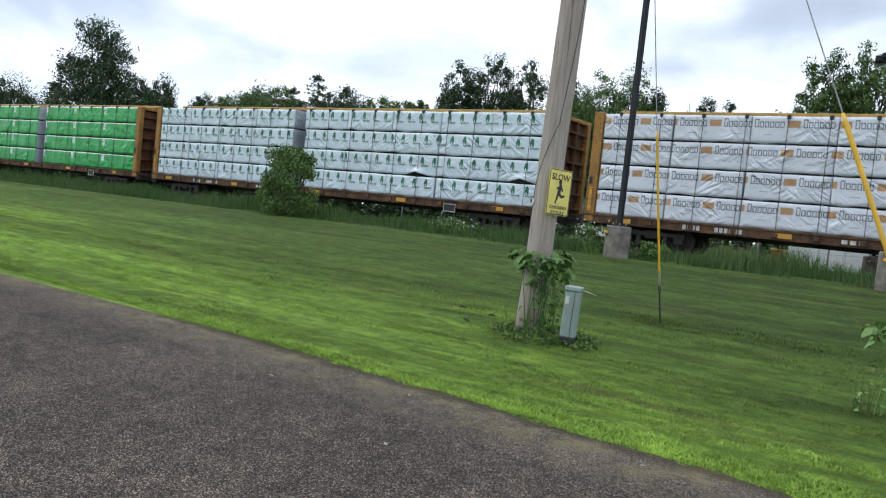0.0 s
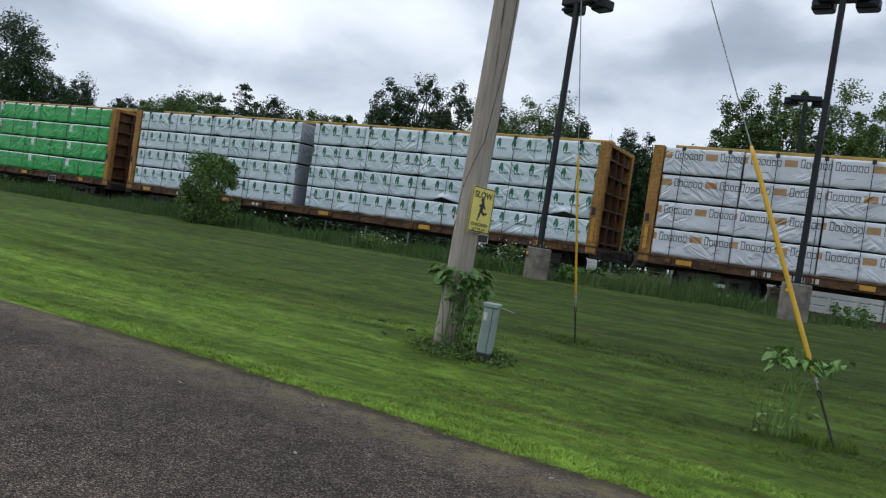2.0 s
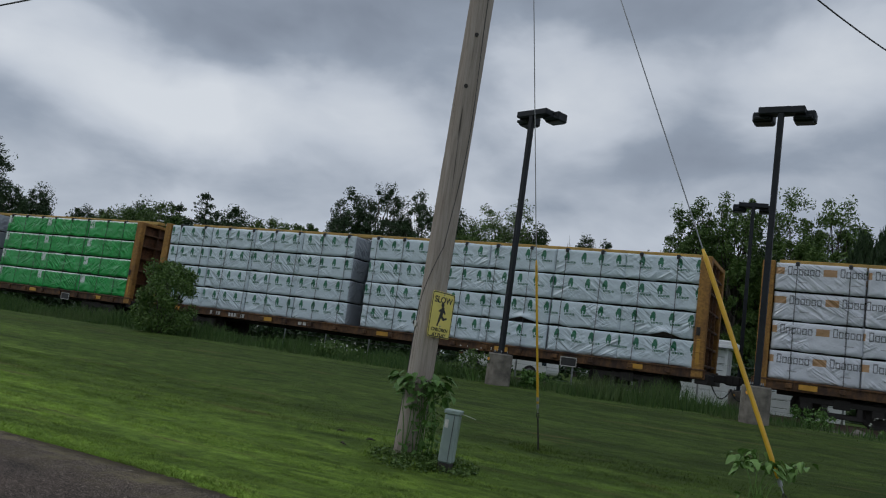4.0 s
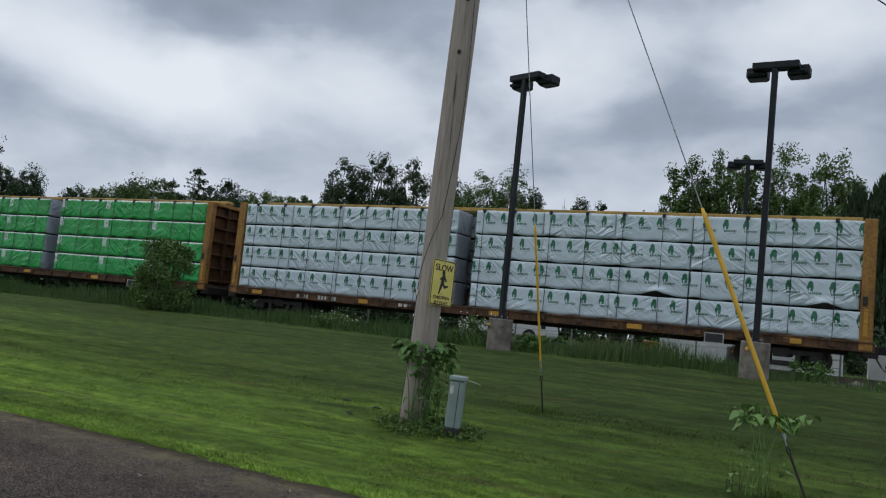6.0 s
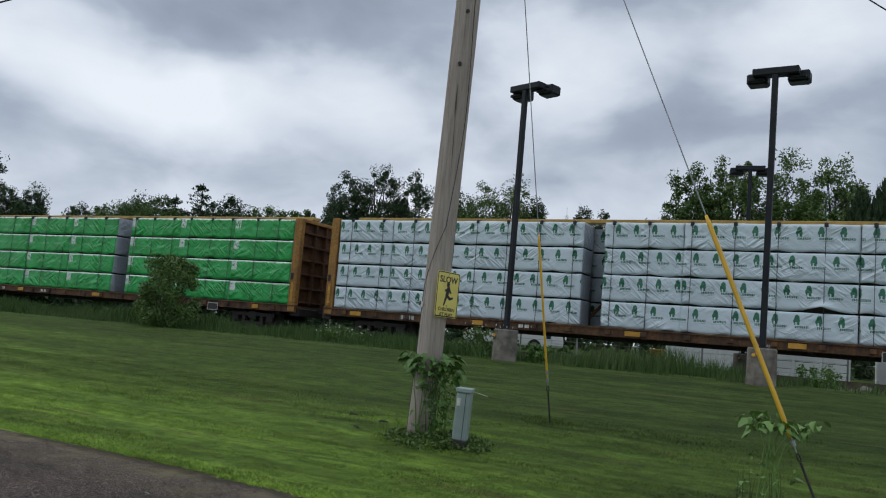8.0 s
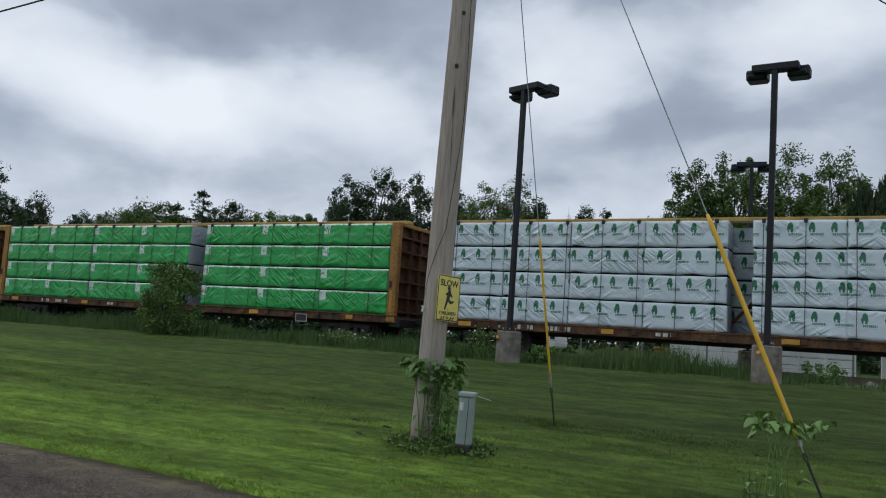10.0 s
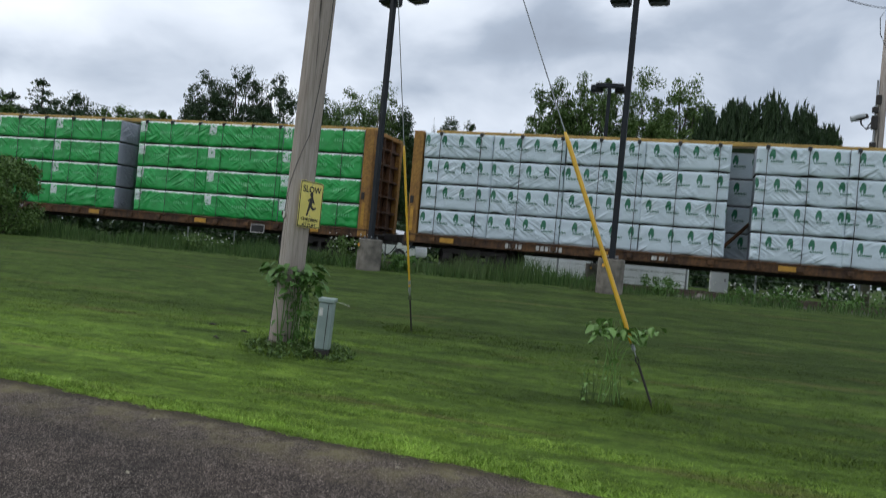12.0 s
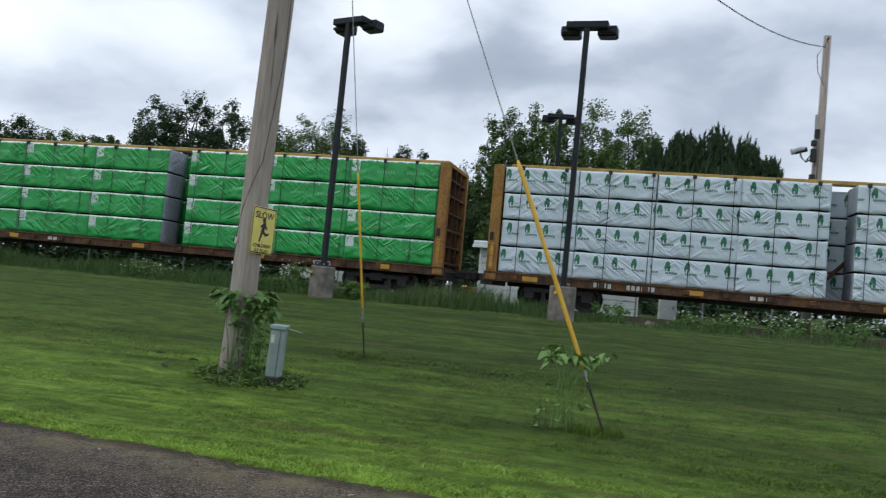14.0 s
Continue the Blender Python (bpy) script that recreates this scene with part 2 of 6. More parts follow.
def wood_pole_material():
    k = Mat("weathered pole wood", 0.85, spec=0.2)
    v = k.where("Object", (1, 1, 0.045))
    grain = k.noise(v, 42, 6, 0.65, 0.3)
    blot = k.noise(k.where("Object", (1, 1, 0.5)), 1.4, 5)
    col = k.ramp(grain, (0.25, (0.21, 0.175, 0.15)), (0.5, (0.36, 0.315, 0.28)), (0.75, (0.46, 0.42, 0.385)))
    col = k.mix(k.ramp(blot, (0.4, 0.0), (0.7, 0.55)), col, (0.23, 0.18, 0.145))
    crack = k.noise(k.where("Object", (1, 1, 0.02)), 17, 3, 0.4, 0.6)
    col = k.mix(k.ramp(crack, (0.30, 0.85), (0.36, 0.0)), col, (0.03, 0.026, 0.022))
    k.bump(k.math("ADD", grain, crack), 0.7, 0.012)
    return k.done(col)


def rust_paint(name, paint, rust, amount=0.55):
    k = Mat(name, 0.7, spec=0.3)
    v = k.where("Object")
    a = k.noise(v, 1.6, 7, 0.65)
    streak = k.noise(k.where("Object", (3.0, 3.0, 0.5)), 2.4, 5, 0.6)
    m = k.math("ADD", k.math("MULTIPLY", a, 0.6), k.math("MULTIPLY", streak, 0.4))
    col = k.mix(k.ramp(m, (amount - 0.1, 0.0), (amount + 0.1, 1.0)), paint, rust)
    col = k.mix(k.ramp(k.noise(v, 14, 5), (0.35, 0.5), (0.6, 0.0)), col, tuple(c * 0.45 for c in rust))
    k.bump(k.noise(v, 30, 5), 0.3, 0.01)
    return k.done(col)


def wrap_material(kind):
    """Plastic lumber wrap; the print follows the sheet's own u, v in metres."""
    k = Mat("lumber wrap " + kind, 0.33, spec=0.55)
    uv = k.n.new("ShaderNodeSeparateXYZ")
    k.l.new(k.tc.outputs["UV"], uv.inputs[0])
    u, v = uv.outputs["X"], uv.outputs["Y"]
    rnd = k.random()
    us = k.math("ADD", u, k.math("MULTIPLY", rnd, 0.5))
    vec = k.where("UV")
    add = k.n.new("ShaderNodeVectorMath")
    add.operation = "ADD"
    cmb = k.n.new("ShaderNodeCombineXYZ")
    k.put(cmb.inputs[0], k.math("MULTIPLY", rnd, 31.0))
    k.put(cmb.inputs[2], k.math("MULTIPLY", rnd, 17.0))
    k.l.new(vec, add.inputs[0])
    k.l.new(cmb.outputs[0], add.inputs[1])
    vec = add.outputs[0]
    def creases(angle, scale):
        mp = k.n.new("ShaderNodeMapping")
        mp.inputs["Rotation"].default_value = (0, 0, radians(angle))
        k.l.new(vec, mp.inputs[0])
        mq = k.n.new("ShaderNodeMapping")
        mq.inputs["Scale"].default_value = (0.42, 2.3, 1)
        k.l.new(mp.outputs[0], mq.inputs[0])
        n_ = k.noise(mq.outputs[0], scale, 2, 0.45, 0.4)
        return k.ramp(k.math("ABSOLUTE", k.math("SUBTRACT", n_, 0.5)), (0.0, 1.0), (0.16, 0.0))

    which = k.ramp(k.noise(vec, 0.9, 2), (0.42, 0.0), (0.58, 1.0))
    fold = k.math("ADD", k.math("MULTIPLY", creases(38, 2.3), which), k.math("MULTIPLY", creases(-34, 2.0), k.math("SUBTRACT", 1.0, which)))
    fold = k.math("MULTIPLY", fold, k.ramp(k.noise(vec, 1.15, 3, 0.5), (0.44, 0.06), (0.62, 1.0)))
    soft = k.noise(vec, 2.4, 4, 0.5, 0.5)
    k.bump(k.math("ADD", k.math("MULTIPLY", fold, 1.0), k.math("MULTIPLY", soft, 0.6)), 0.6 if kind == "green" else 0.7, 0.06)

    def box(x, x0, x1):
        return k.math("MULTIPLY", k.math("GREATER_THAN", x, x0), k.math("LESS_THAN", x, x1))

    def blob(x, y, cx, cy, rx, ry):
        a = k.math("DIVIDE", k.math("SUBTRACT", x, cx), rx)
        b = k.math("DIVIDE", k.math("SUBTRACT", y, cy), ry)
        return k.math("LESS_THAN", k.math("ADD", k.math("MULTIPLY", a, a), k.math("MULTIPLY", b, b)), 1.0)

    dirt = k.ramp(k.noise(vec, 1.3, 6, 0.6), (0.4, 0.0), (0.75, 0.35))
    if kind == "white":
        base = k.mix(dirt, (0.57, 0.66, 0.715), (0.41, 0.485, 0.535))
        step = 0.575
        c = k.math("MULTIPLY", k.math("FRACT", k.math("DIVIDE", us, step)), step)
        tree = k.math("MAXIMUM", blob(c, v, 0.16, 0.62, 0.07, 0.115), blob(c, v, 0.15, 0.55, 0.09, 0.095))
        tree = k.math("MAXIMUM", tree, k.math("MULTIPLY", box(c, 0.085, 0.225), box(v, 0.435, 0.56)))
        tree = k.math("MULTIPLY", tree, k.math("SUBTRACT", 1.0, k.math("MULTIPLY", box(c, 0.12, 0.16), box(v, 0.42, 0.52))))
        col = k.mix(tree, base, k.mix(k.noise(vec, 5, 3), (0.010, 0.085, 0.05), (0.03, 0.21, 0.11)))
        word = k.math("MULTIPLY", box(c, 0.11, 0.46), box(v, 0.345, 0.415))
        gaps = k.math("GREATER_THAN", k.math("FRACT", k.math("MULTIPLY", c, 21.0)), 0.3)
        col = k.mix(k.math("MULTIPLY", word, gaps), col, (0.04, 0.14, 0.09))
        line = k.math("MULTIPLY", box(c, 0.15, 0.46), box(v, 0.30, 0.318))
        col = k.mix(k.math("MULTIPLY", line, 0.6), col, (0.3, 0.36, 0.34))
    elif kind == "printed":
        base = k.mix(dirt, (0.60, 0.625, 0.685), (0.44, 0.465, 0.51))
        step = 1.37
        c = k.math("MULTIPLY", k.math("FRACT", k.math("DIVIDE", us, step)), step)
        patch = k.math("MULTIPLY", box(c, 0.03, 0.38), box(v, 0.47, 0.67))
        grain = k.noise(k.where("UV", (1.0, 9.0, 1)), 5, 4, 0.6)
        col = k.mix(patch, base, k.mix(grain, (0.30, 0.15, 0.06), (0.50, 0.32, 0.17)))
        cell = k.math("FRACT", k.math("DIVIDE", k.math("SUBTRACT", c, 0.45), 0.145))
        # one tall plain shape and five lower ones, each an open ring
        tall = k.math("MULTIPLY", box(c, 0.45, 0.595), box(v, 0.46, 0.72))
        low = k.math("MULTIPLY", box(c, 0.595, 1.32), box(v, 0.46, 0.645))
        ring_in = k.math("MULTIPLY", box(cell, 0.28, 0.74), box(v, 0.492, k.math("ADD", 0.612, k.math("MULTIPLY", box(c, 0.45, 0.595), 0.07))))
        ring = k.math("MULTIPLY", k.math("MULTIPLY", k.math("MAXIMUM", tall, low), box(cell, 0.10, 0.92)), k.math("SUBTRACT", 1.0, ring_in))
        col = k.mix(k.math("MULTIPLY", ring, 0.85), col, (0.07, 0.07, 0.08))
        line = k.math("MULTIPLY", box(c, 0.75, 1.0), box(v, 0.24, 0.27))
        col = k.mix(k.math("MULTIPLY", line, 0.7), col, (0.25, 0.25, 0.27))
    elif kind == "green":
        base = k.mix(k.ramp(k.noise(vec, 2.2, 5), (0.35, 0.0), (0.7, 1.0)), (0.012, 0.27, 0.05), (0.022, 0.40, 0.085))
        rag = k.noise(k.where("UV", (1, 0.12, 1)), 14, 3, 0.7)
        lim = k.math("ADD", 0.645, k.math("MULTIPLY", rag, 0.22))
        col = k.mix(k.math("GREATER_THAN", v, lim), base, (0.62, 0.70, 0.67))
        patch = k.math("MULTIPLY", box(u, 0.02, 0.33), box(v, k.math("ADD", 0.36, k.math("MULTIPLY", rag, 0.1)), 0.74))
        col = k.mix(k.math("MULTIPLY", patch, k.math("GREATER_THAN", k.noise(vec, 11, 3), 0.42)), col, (0.58, 0.64, 0.62))
        c = k.math("MULTIPLY", k.math("FRACT", k.math("DIVIDE", us, 1.02)), 1.02)
        cell = k.math("FRACT", k.math("MULTIPLY", c, 11.0))
        word = k.math("MULTIPLY", k.math("MULTIPLY", box(c, 0.2, 0.82), box(v, 0.36, 0.46)), k.math("LESS_THAN", k.math("ABSOLUTE", k.math("SUBTRACT", cell, 0.5)), 0.26))
        col = k.mix(k.math("MULTIPLY", word, 0.45), col, (0.22, 0.55, 0.3))
    else:
        col = k.mix(dirt, (0.30, 0.33, 0.37), (0.20, 0.22, 0.25))
    return k.done(col)


def leaf_material(name, dark, light, trans=0.25):
    k = Mat(name, 0.55, spec=0.35)
    f = k.island()
    g = k.random()
    col = k.mix(f, dark, light)
    col = k.mix(k.math("MULTIPLY", g, 0.35), col, tuple(c * 0.7 for c in dark))
    return k.done(col)


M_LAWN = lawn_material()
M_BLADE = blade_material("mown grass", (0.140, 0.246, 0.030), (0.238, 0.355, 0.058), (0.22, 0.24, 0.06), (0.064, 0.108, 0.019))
M_WEED = blade_material("tall weeds", (0.03, 0.07, 0.018), (0.085, 0.15, 0.04), (0.13, 0.15, 0.07))
M_ASPHALT = asphalt_material()
M_POLE = wood_pole_material()
M_BULK = rust_paint("weathered yellow steel", (0.38, 0.20, 0.05), (0.20, 0.10, 0.04), 0.55)
M_RIB = rust_paint("rusty brown steel", (0.165, 0.076, 0.034), (0.065, 0.034, 0.021), 0.5)
M_SILL = rust_paint("grimy brown side sill", (0.17, 0.085, 0.035), (0.05, 0.03, 0.022), 0.5)
M_YELLOW = plain("bright yellow panel", (0.50, 0.26, 0.03), 0.5, vary=0.25)
M_CHORD = plain("yellow top chord paint", (0.40, 0.25, 0.055), 0.55)
M_STEEL = plain("dark grimy steel", (0.035, 0.03, 0.028), 0.65, 0.3)
M_RAIL = plain("rail steel", (0.14, 0.10, 0.085), 0.4, 0.8)
M_CABLE = plain("black tie-down cable", (0.02, 0.02, 0.022), 0.5)
M_WHITE = wrap_material("white")
M_PRINT = wrap_material("printed")
M_GREEN = wrap_material("green")
M_GREY = wrap_material("grey")
M_LETTER = plain("faded white marking", (0.52, 0.51, 0.48), 0.7, vary=0.3, scale=9)
M_LAMP = plain("dark slate lamp paint", (0.016, 0.019, 0.024), 0.6, vary=0.3)
M_LAMP.node_tree.nodes["Principled BSDF"].inputs["Specular IOR Level"].default_value = 0.25
M_CONCRETE = plain("concrete", (0.18, 0.162, 0.138), 0.9, vary=0.45, scale=5, bump=0.5)
M_GALV = plain("galvanised wire", (0.30, 0.31, 0.32), 0.45, 0.6)
M_GUARD = plain("yellow plastic guy guard", (0.72, 0.42, 0.03), 0.4, vary=0.12)
M_PED = plain("grey-green pedestal plastic", (0.25, 0.315, 0.295), 0.5, vary=0.15, bump=0.05)
M_SIGN = plain("pale yellow sign face", (0.78, 0.66, 0.17), 0.4, vary=0.1, bump=0.03)
M_BLACK = plain("black paint", (0.02, 0.02, 0.02), 0.5)
M_SIDING = plain("white painted siding", (0.72, 0.74, 0.75), 0.6, vary=0.08)
# greyer than M_SIDING: shadow between the boards put into the colour
M_SIDING_GAP = plain("shadowed siding joint", (0.42, 0.44, 0.45), 0.7)
M_GLASS = plain("dark window glass", (0.03, 0.045, 0.06), 0.08, vary=0.1, bump=0.0)
M_CARPAINT = plain("white car paint", (0.78, 0.79, 0.80), 0.25, vary=0.04, bump=0.0)
M_TYRE = plain("tyre rubber", (0.02, 0.02, 0.02), 0.8)
M_ORANGE = plain("orange-yellow plastic", (0.75, 0.36, 0.04), 0.5)
M_BALLAST = plain("dirty ballast", (0.14, 0.125, 0.11), 0.95, vary=0.5, scale=14, bump=0.8)
M_TIE_AND_GAP_SHADE = plain("creosoted timber and bundle gap shade", (0.045, 0.035, 0.03), 0.9)
M_BARK = plain("dark bark", (0.06, 0.05, 0.042), 0.9, vary=0.4, bump=0.5)
M_LEAF_A = leaf_material("deciduous leaves", (0.018, 0.045, 0.016), (0.046, 0.088, 0.024))
M_LEAF_B = leaf_material("light deciduous leaves", (0.048, 0.10, 0.02), (0.115, 0.185, 0.042))
M_LEAF_C = leaf_material("conifer needles", (0.024, 0.05, 0.02), (0.055, 0.098, 0.032))
M_BUSH = leaf_material("fresh bush leaves", (0.05, 0.105, 0.022), (0.12, 0.20, 0.045))
M_VINE = leaf_material("broad vine leaves", (0.05, 0.12, 0.022), (0.125, 0.24, 0.05))
M_SAPLING = leaf_material("pale young leaves", (0.10, 0.20, 0.045), (0.22, 0.36, 0.10))
M_FLOWER = leaf_material("white daisies", (0.62, 0.62, 0.58), (0.8, 0.8, 0.76))

# ---- mesh helpers ----


def link(name, bm, mat, parent=None, label="", smooth=False):
    me = bpy.data.meshes.new(name)
    bm.to_mesh(me)
    bm.free()
    for m in (mat if isinstance(mat, (list, tuple)) else [mat]):
        me.materials.append(m)
    if smooth:
        me.polygons.foreach_set("use_smooth", [True] * len(me.polygons))
    ob = new(name, me)
    if parent is not None:
        ob.parent = parent
    if label:
        ob["label"] = label
    return ob


def part(name, bm, mat, parent, label="", smooth=False):
    return link(name, bm, mat, parent, label, smooth)


def again(name, source, parent, loc=(0, 0, 0), rot=(0, 0, 0)):
    """Another object on the same mesh."""
    ob = new(name, source.data)
    ob.parent, ob.location = parent, loc
    ob.rotation_euler = [radians(a) for a in rot]
    return ob


def root(name, m=None):
    ob = new(name)
    ob.empty_display_size = 0.2
    if m is not None:
        ob.matrix_world = m
    return ob


def add_box(bm, lo, hi, bevel=0.0, mat=0, m=None):
    vs = [bm.verts.new((x, y, z)) for x in (lo[0], hi[0]) for y in (lo[1], hi[1]) for z in (lo[2], hi[2])]
    if m is not None:
        for v in vs:
            v.co = m @ v.co
    fs = [bm.faces.new([vs[i] for i in q]) for q in ((0, 1, 3, 2), (4, 6, 7, 5), (0, 4, 5, 1), (2, 3, 7, 6), (0, 2, 6, 4), (1, 5, 7, 3))]
    for f_ in fs:
        f_.material_index = mat
    if bevel > 0:
        es = list({e for f_ in fs for e in f_.edges})
        out = bmesh.ops.bevel(bm, geom=es, offset=bevel, segments=1, affect="EDGES")
        for f_ in out["faces"]:
            f_.material_index = mat
    return bm


def boxes(*items, bevel=0.0):
    bm = bmesh.new()
    for lo, hi in items:
        add_box(bm, lo, hi, bevel)
    return bm


def add_tube(bm, path, radii, sides=10, cap=True):
    """A round bar along a path; radii: one number or one a point."""
    pts = [Vector(p_) for p_ in path]
    if isinstance(radii, (int, float)):
        radii = [radii] * len(pts)
    rings = []
    for i, p_ in enumerate(pts):
        d_ = (pts[min(i + 1, len(pts) - 1)] - pts[max(i - 1, 0)]).normalized()
        a = d_.orthogonal().normalized() if abs(d_.z) < 0.95 else Vector((1, 0, 0))
        a = (a - d_ * a.dot(d_)).normalized()
        b = d_.cross(a)
        rings.append([bm.verts.new(p_ + (a * math.cos(2 * math.pi * k / sides) + b * math.sin(2 * math.pi * k / sides)) * radii[i]) for k in range(sides)])
    for r0, r1 in zip(rings, rings[1:]):
        for k in range(sides):
            bm.faces.new((r0[k], r0[(k + 1) % sides], r1[(k + 1) % sides], r1[k]))
    if cap:
        bm.faces.new(rings[0][::-1])
        bm.faces.new(rings[-1])
    return bm


def tube(path, radii, sides=10):
    return add_tube(bmesh.new(), path, radii, sides)


def soup(name, verts, faces, mat, parent=None, smooth=False):
    """A mesh from arrays made by code: many small leaves or blades at once."""
    me = bpy.data.meshes.new(name)
    me.from_pydata(verts, [], faces)
    me.materials.append(mat)
    if smooth:
        me.polygons.foreach_set("use_smooth", [True] * len(me.polygons))
    ob = new(name, me)
    if parent is not None:
        ob.parent = parent
    return ob


# ---- ground ----
PROFILE = [(-3000, -0.3), (-60, -0.25), (-7, -0.02), (5.2, -0.03), (5.9, 0.0), (7.0, 0.05), (9.0, 0.14), (11.0, 0.30), (13.5, 0.54), (16, 0.80),
           (18.2, 1.0), (20.0, 1.02), (23.0, 0.86), (24.2, 0.86), (28.5, 0.86), (31, 0.92), (40, 0.95), (120, 1.2), (3000, 2.0)]


def ground_z(x, y):
    z = float(np.interp(y, [p_[0] for p_ in PROFILE], [p_[1] for p_ in PROFILE]))
    if 6.3 < y < 19 and abs(x) < 60:
        z += 0.05 * (noise.noise(Vector((x * 0.13, y * 0.22, 3.0)))) * min(1, (y - 6.3) / 3) * min(1, (19 - y) / 1.5)
    return z


def build_ground():
    ys = sorted(set([p_[0] for p_ in PROFILE] + list(np.arange(5.5, 20, 0.5)) + [20, 21.5, 60, 300, 800]))
    xs = sorted([-3000, -800, -300, -120, -70] + list(np.arange(-50, 22, 1.5)) + [30, 60, 120, 300, 800, 3000])
    vs = [(x, y, ground_z(x, y)) for y in ys for x in xs]
    n = len(xs)
    fs = [(j * n + i, j * n + i + 1, (j + 1) * n + i + 1, (j + 1) * n + i) for j in range(len(ys) - 1) for i in range(n - 1)]
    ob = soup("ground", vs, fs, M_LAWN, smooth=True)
    tagged(ob, "mown green lawn rising gently towards the railway track", "lawn", kind="structure")
    # the road: a slab with a ragged edge
    random.seed(4)
    bm = bmesh.new()
    xr = list(np.arange(-90, -20, 0.5)) + list(np.arange(-20, 6, 0.06)) + list(np.arange(6, 60, 0.5))
    far, near_, low = [], [], []
    for x in xr:
        e = ragged_edge(x)
        far.append(bm.verts.new((x, e, 0.012)))
        low.append(bm.verts.new((x, e + 0.03, -0.06)))
        near_.append(bm.verts.new((x, -6.5, 0.02)))
    for i in range(len(xr) - 1):
        bm.faces.new((near_[i], near_[i + 1], far[i + 1], far[i]))
        bm.faces.new((far[i], far[i + 1], low[i + 1], low[i]))
    ob = link("road", bm, M_ASPHALT)
    tagged(ob, "worn grey asphalt road with mossy ragged edge", "road", kind="structure")


def road_edge(x):
    return float(np.interp(x, [-90, -14, -6, 0, 4, 60], [7.6, 6.5, 6.15, 5.68, 5.55, 5.5]))


def ragged_edge(x):
    """Where asphalt crumbles into turf."""
    return road_edge(x) + 0.10 * noise.noise(Vector((x * 0.9, 0, 0))) + 0.07 * noise.noise(Vector((x * 3.1, 4, 0))) + 0.035 * noise.noise(Vector((x * 11, 7, 0)))


build_ground()

# ---- railway ----
FACE_Y = 24.735          # front of the loads
MID_Y = 26.12            # track centre
RAIL_Z = 1.10
LOAD_Z, ROW = 2.165, 0.852
PITCH = 24.39            # car to car


def build_track():
    for side in (-0.7175, 0.7175):
        bm = bmesh.new()
        y = MID_Y + side
        for lo, hi in (((-90, y - 0.075, RAIL_Z - 0.17), (60, y + 0.075, RAIL_Z - 0.145)), ((-90, y - 0.01, RAIL_Z - 0.145), (60, y + 0.01, RAIL_Z - 0.04)),
                       ((-90, y - 0.035, RAIL_Z - 0.04), (60, y + 0.035, RAIL_Z))):
            add_box(bm, lo, hi)
        tagged(link("rail", bm, M_RAIL), "rusty steel rail on timber ties", "rail", kind="structure")
    bed = bmesh.new()
    rows = []
    for x in np.arange(-90, 60.1, 1.0):
        j = 0.05 * noise.noise(Vector((x, 0, 9)))
        rows.append([bed.verts.new((x, MID_Y + dy, z + j * (abs(dy) > 1.4))) for dy, z in ((-2.6, 0.80), (-1.5, 0.93), (1.5, 0.93), (2.6, 0.80))])
    for a, b in zip(rows, rows[1:]):
        for k in range(3):
            bed.faces.new((a[k], b[k], b[k + 1], a[k + 1]))
    bed_ob = tagged(link("track_bed", bed, M_BALLAST), "dirty weed-grown gravel ballast under the track", "ballast", kind="structure")
    tie = link("tie", boxes(((-0.115, -1.25, 0.0), (0.115, 1.25, 0.17)), bevel=0.008), M_TIE_AND_GAP_SHADE, bed_ob)
    tie.location = (-50, MID_Y, 0.775)
    for i in range(1, 150):
        again("tie", tie, bed_ob, (-50 + i * 0.5, MID_Y + random.uniform(-0.03, 0.03), 0.775), (0, 0, random.uniform(-1, 1)))


build_track()

# loads: where each stack begins and ends along the car, in metres from the load's left end
EIGHT_FOOT = [(0.02, 2.36), (2.38, 4.72), (4.74, 7.14), (7.16, 9.64), (10.34, 12.80), (12.82, 15.20), (15.22, 17.62), (17.64, 19.96), (19.98, 22.24)]
TEN_FOOT = [(0.02, 3.05), (3.07, 6.10), (6.12, 9.15), (9.17, 12.20), (13.10, 16.10), (16.12, 19.15), (19.17, 22.24)]
CABLES = [0.58, 1.95, 3.3, 4.6, 5.8, 6.95, 8.15, 9.3, 10.62, 11.75, 13.05, 14.3, 15.5, 16.75, 18.0, 19.2, 20.45, 21.6]
CABLES_GREEN = [0.9, 2.2, 3.6, 4.9, 6.2, 7.4, 8.7, 10.0, 11.4, 13.4, 14.5, 15.7, 16.7, 17.9, 19.0, 20.35, 21.45]


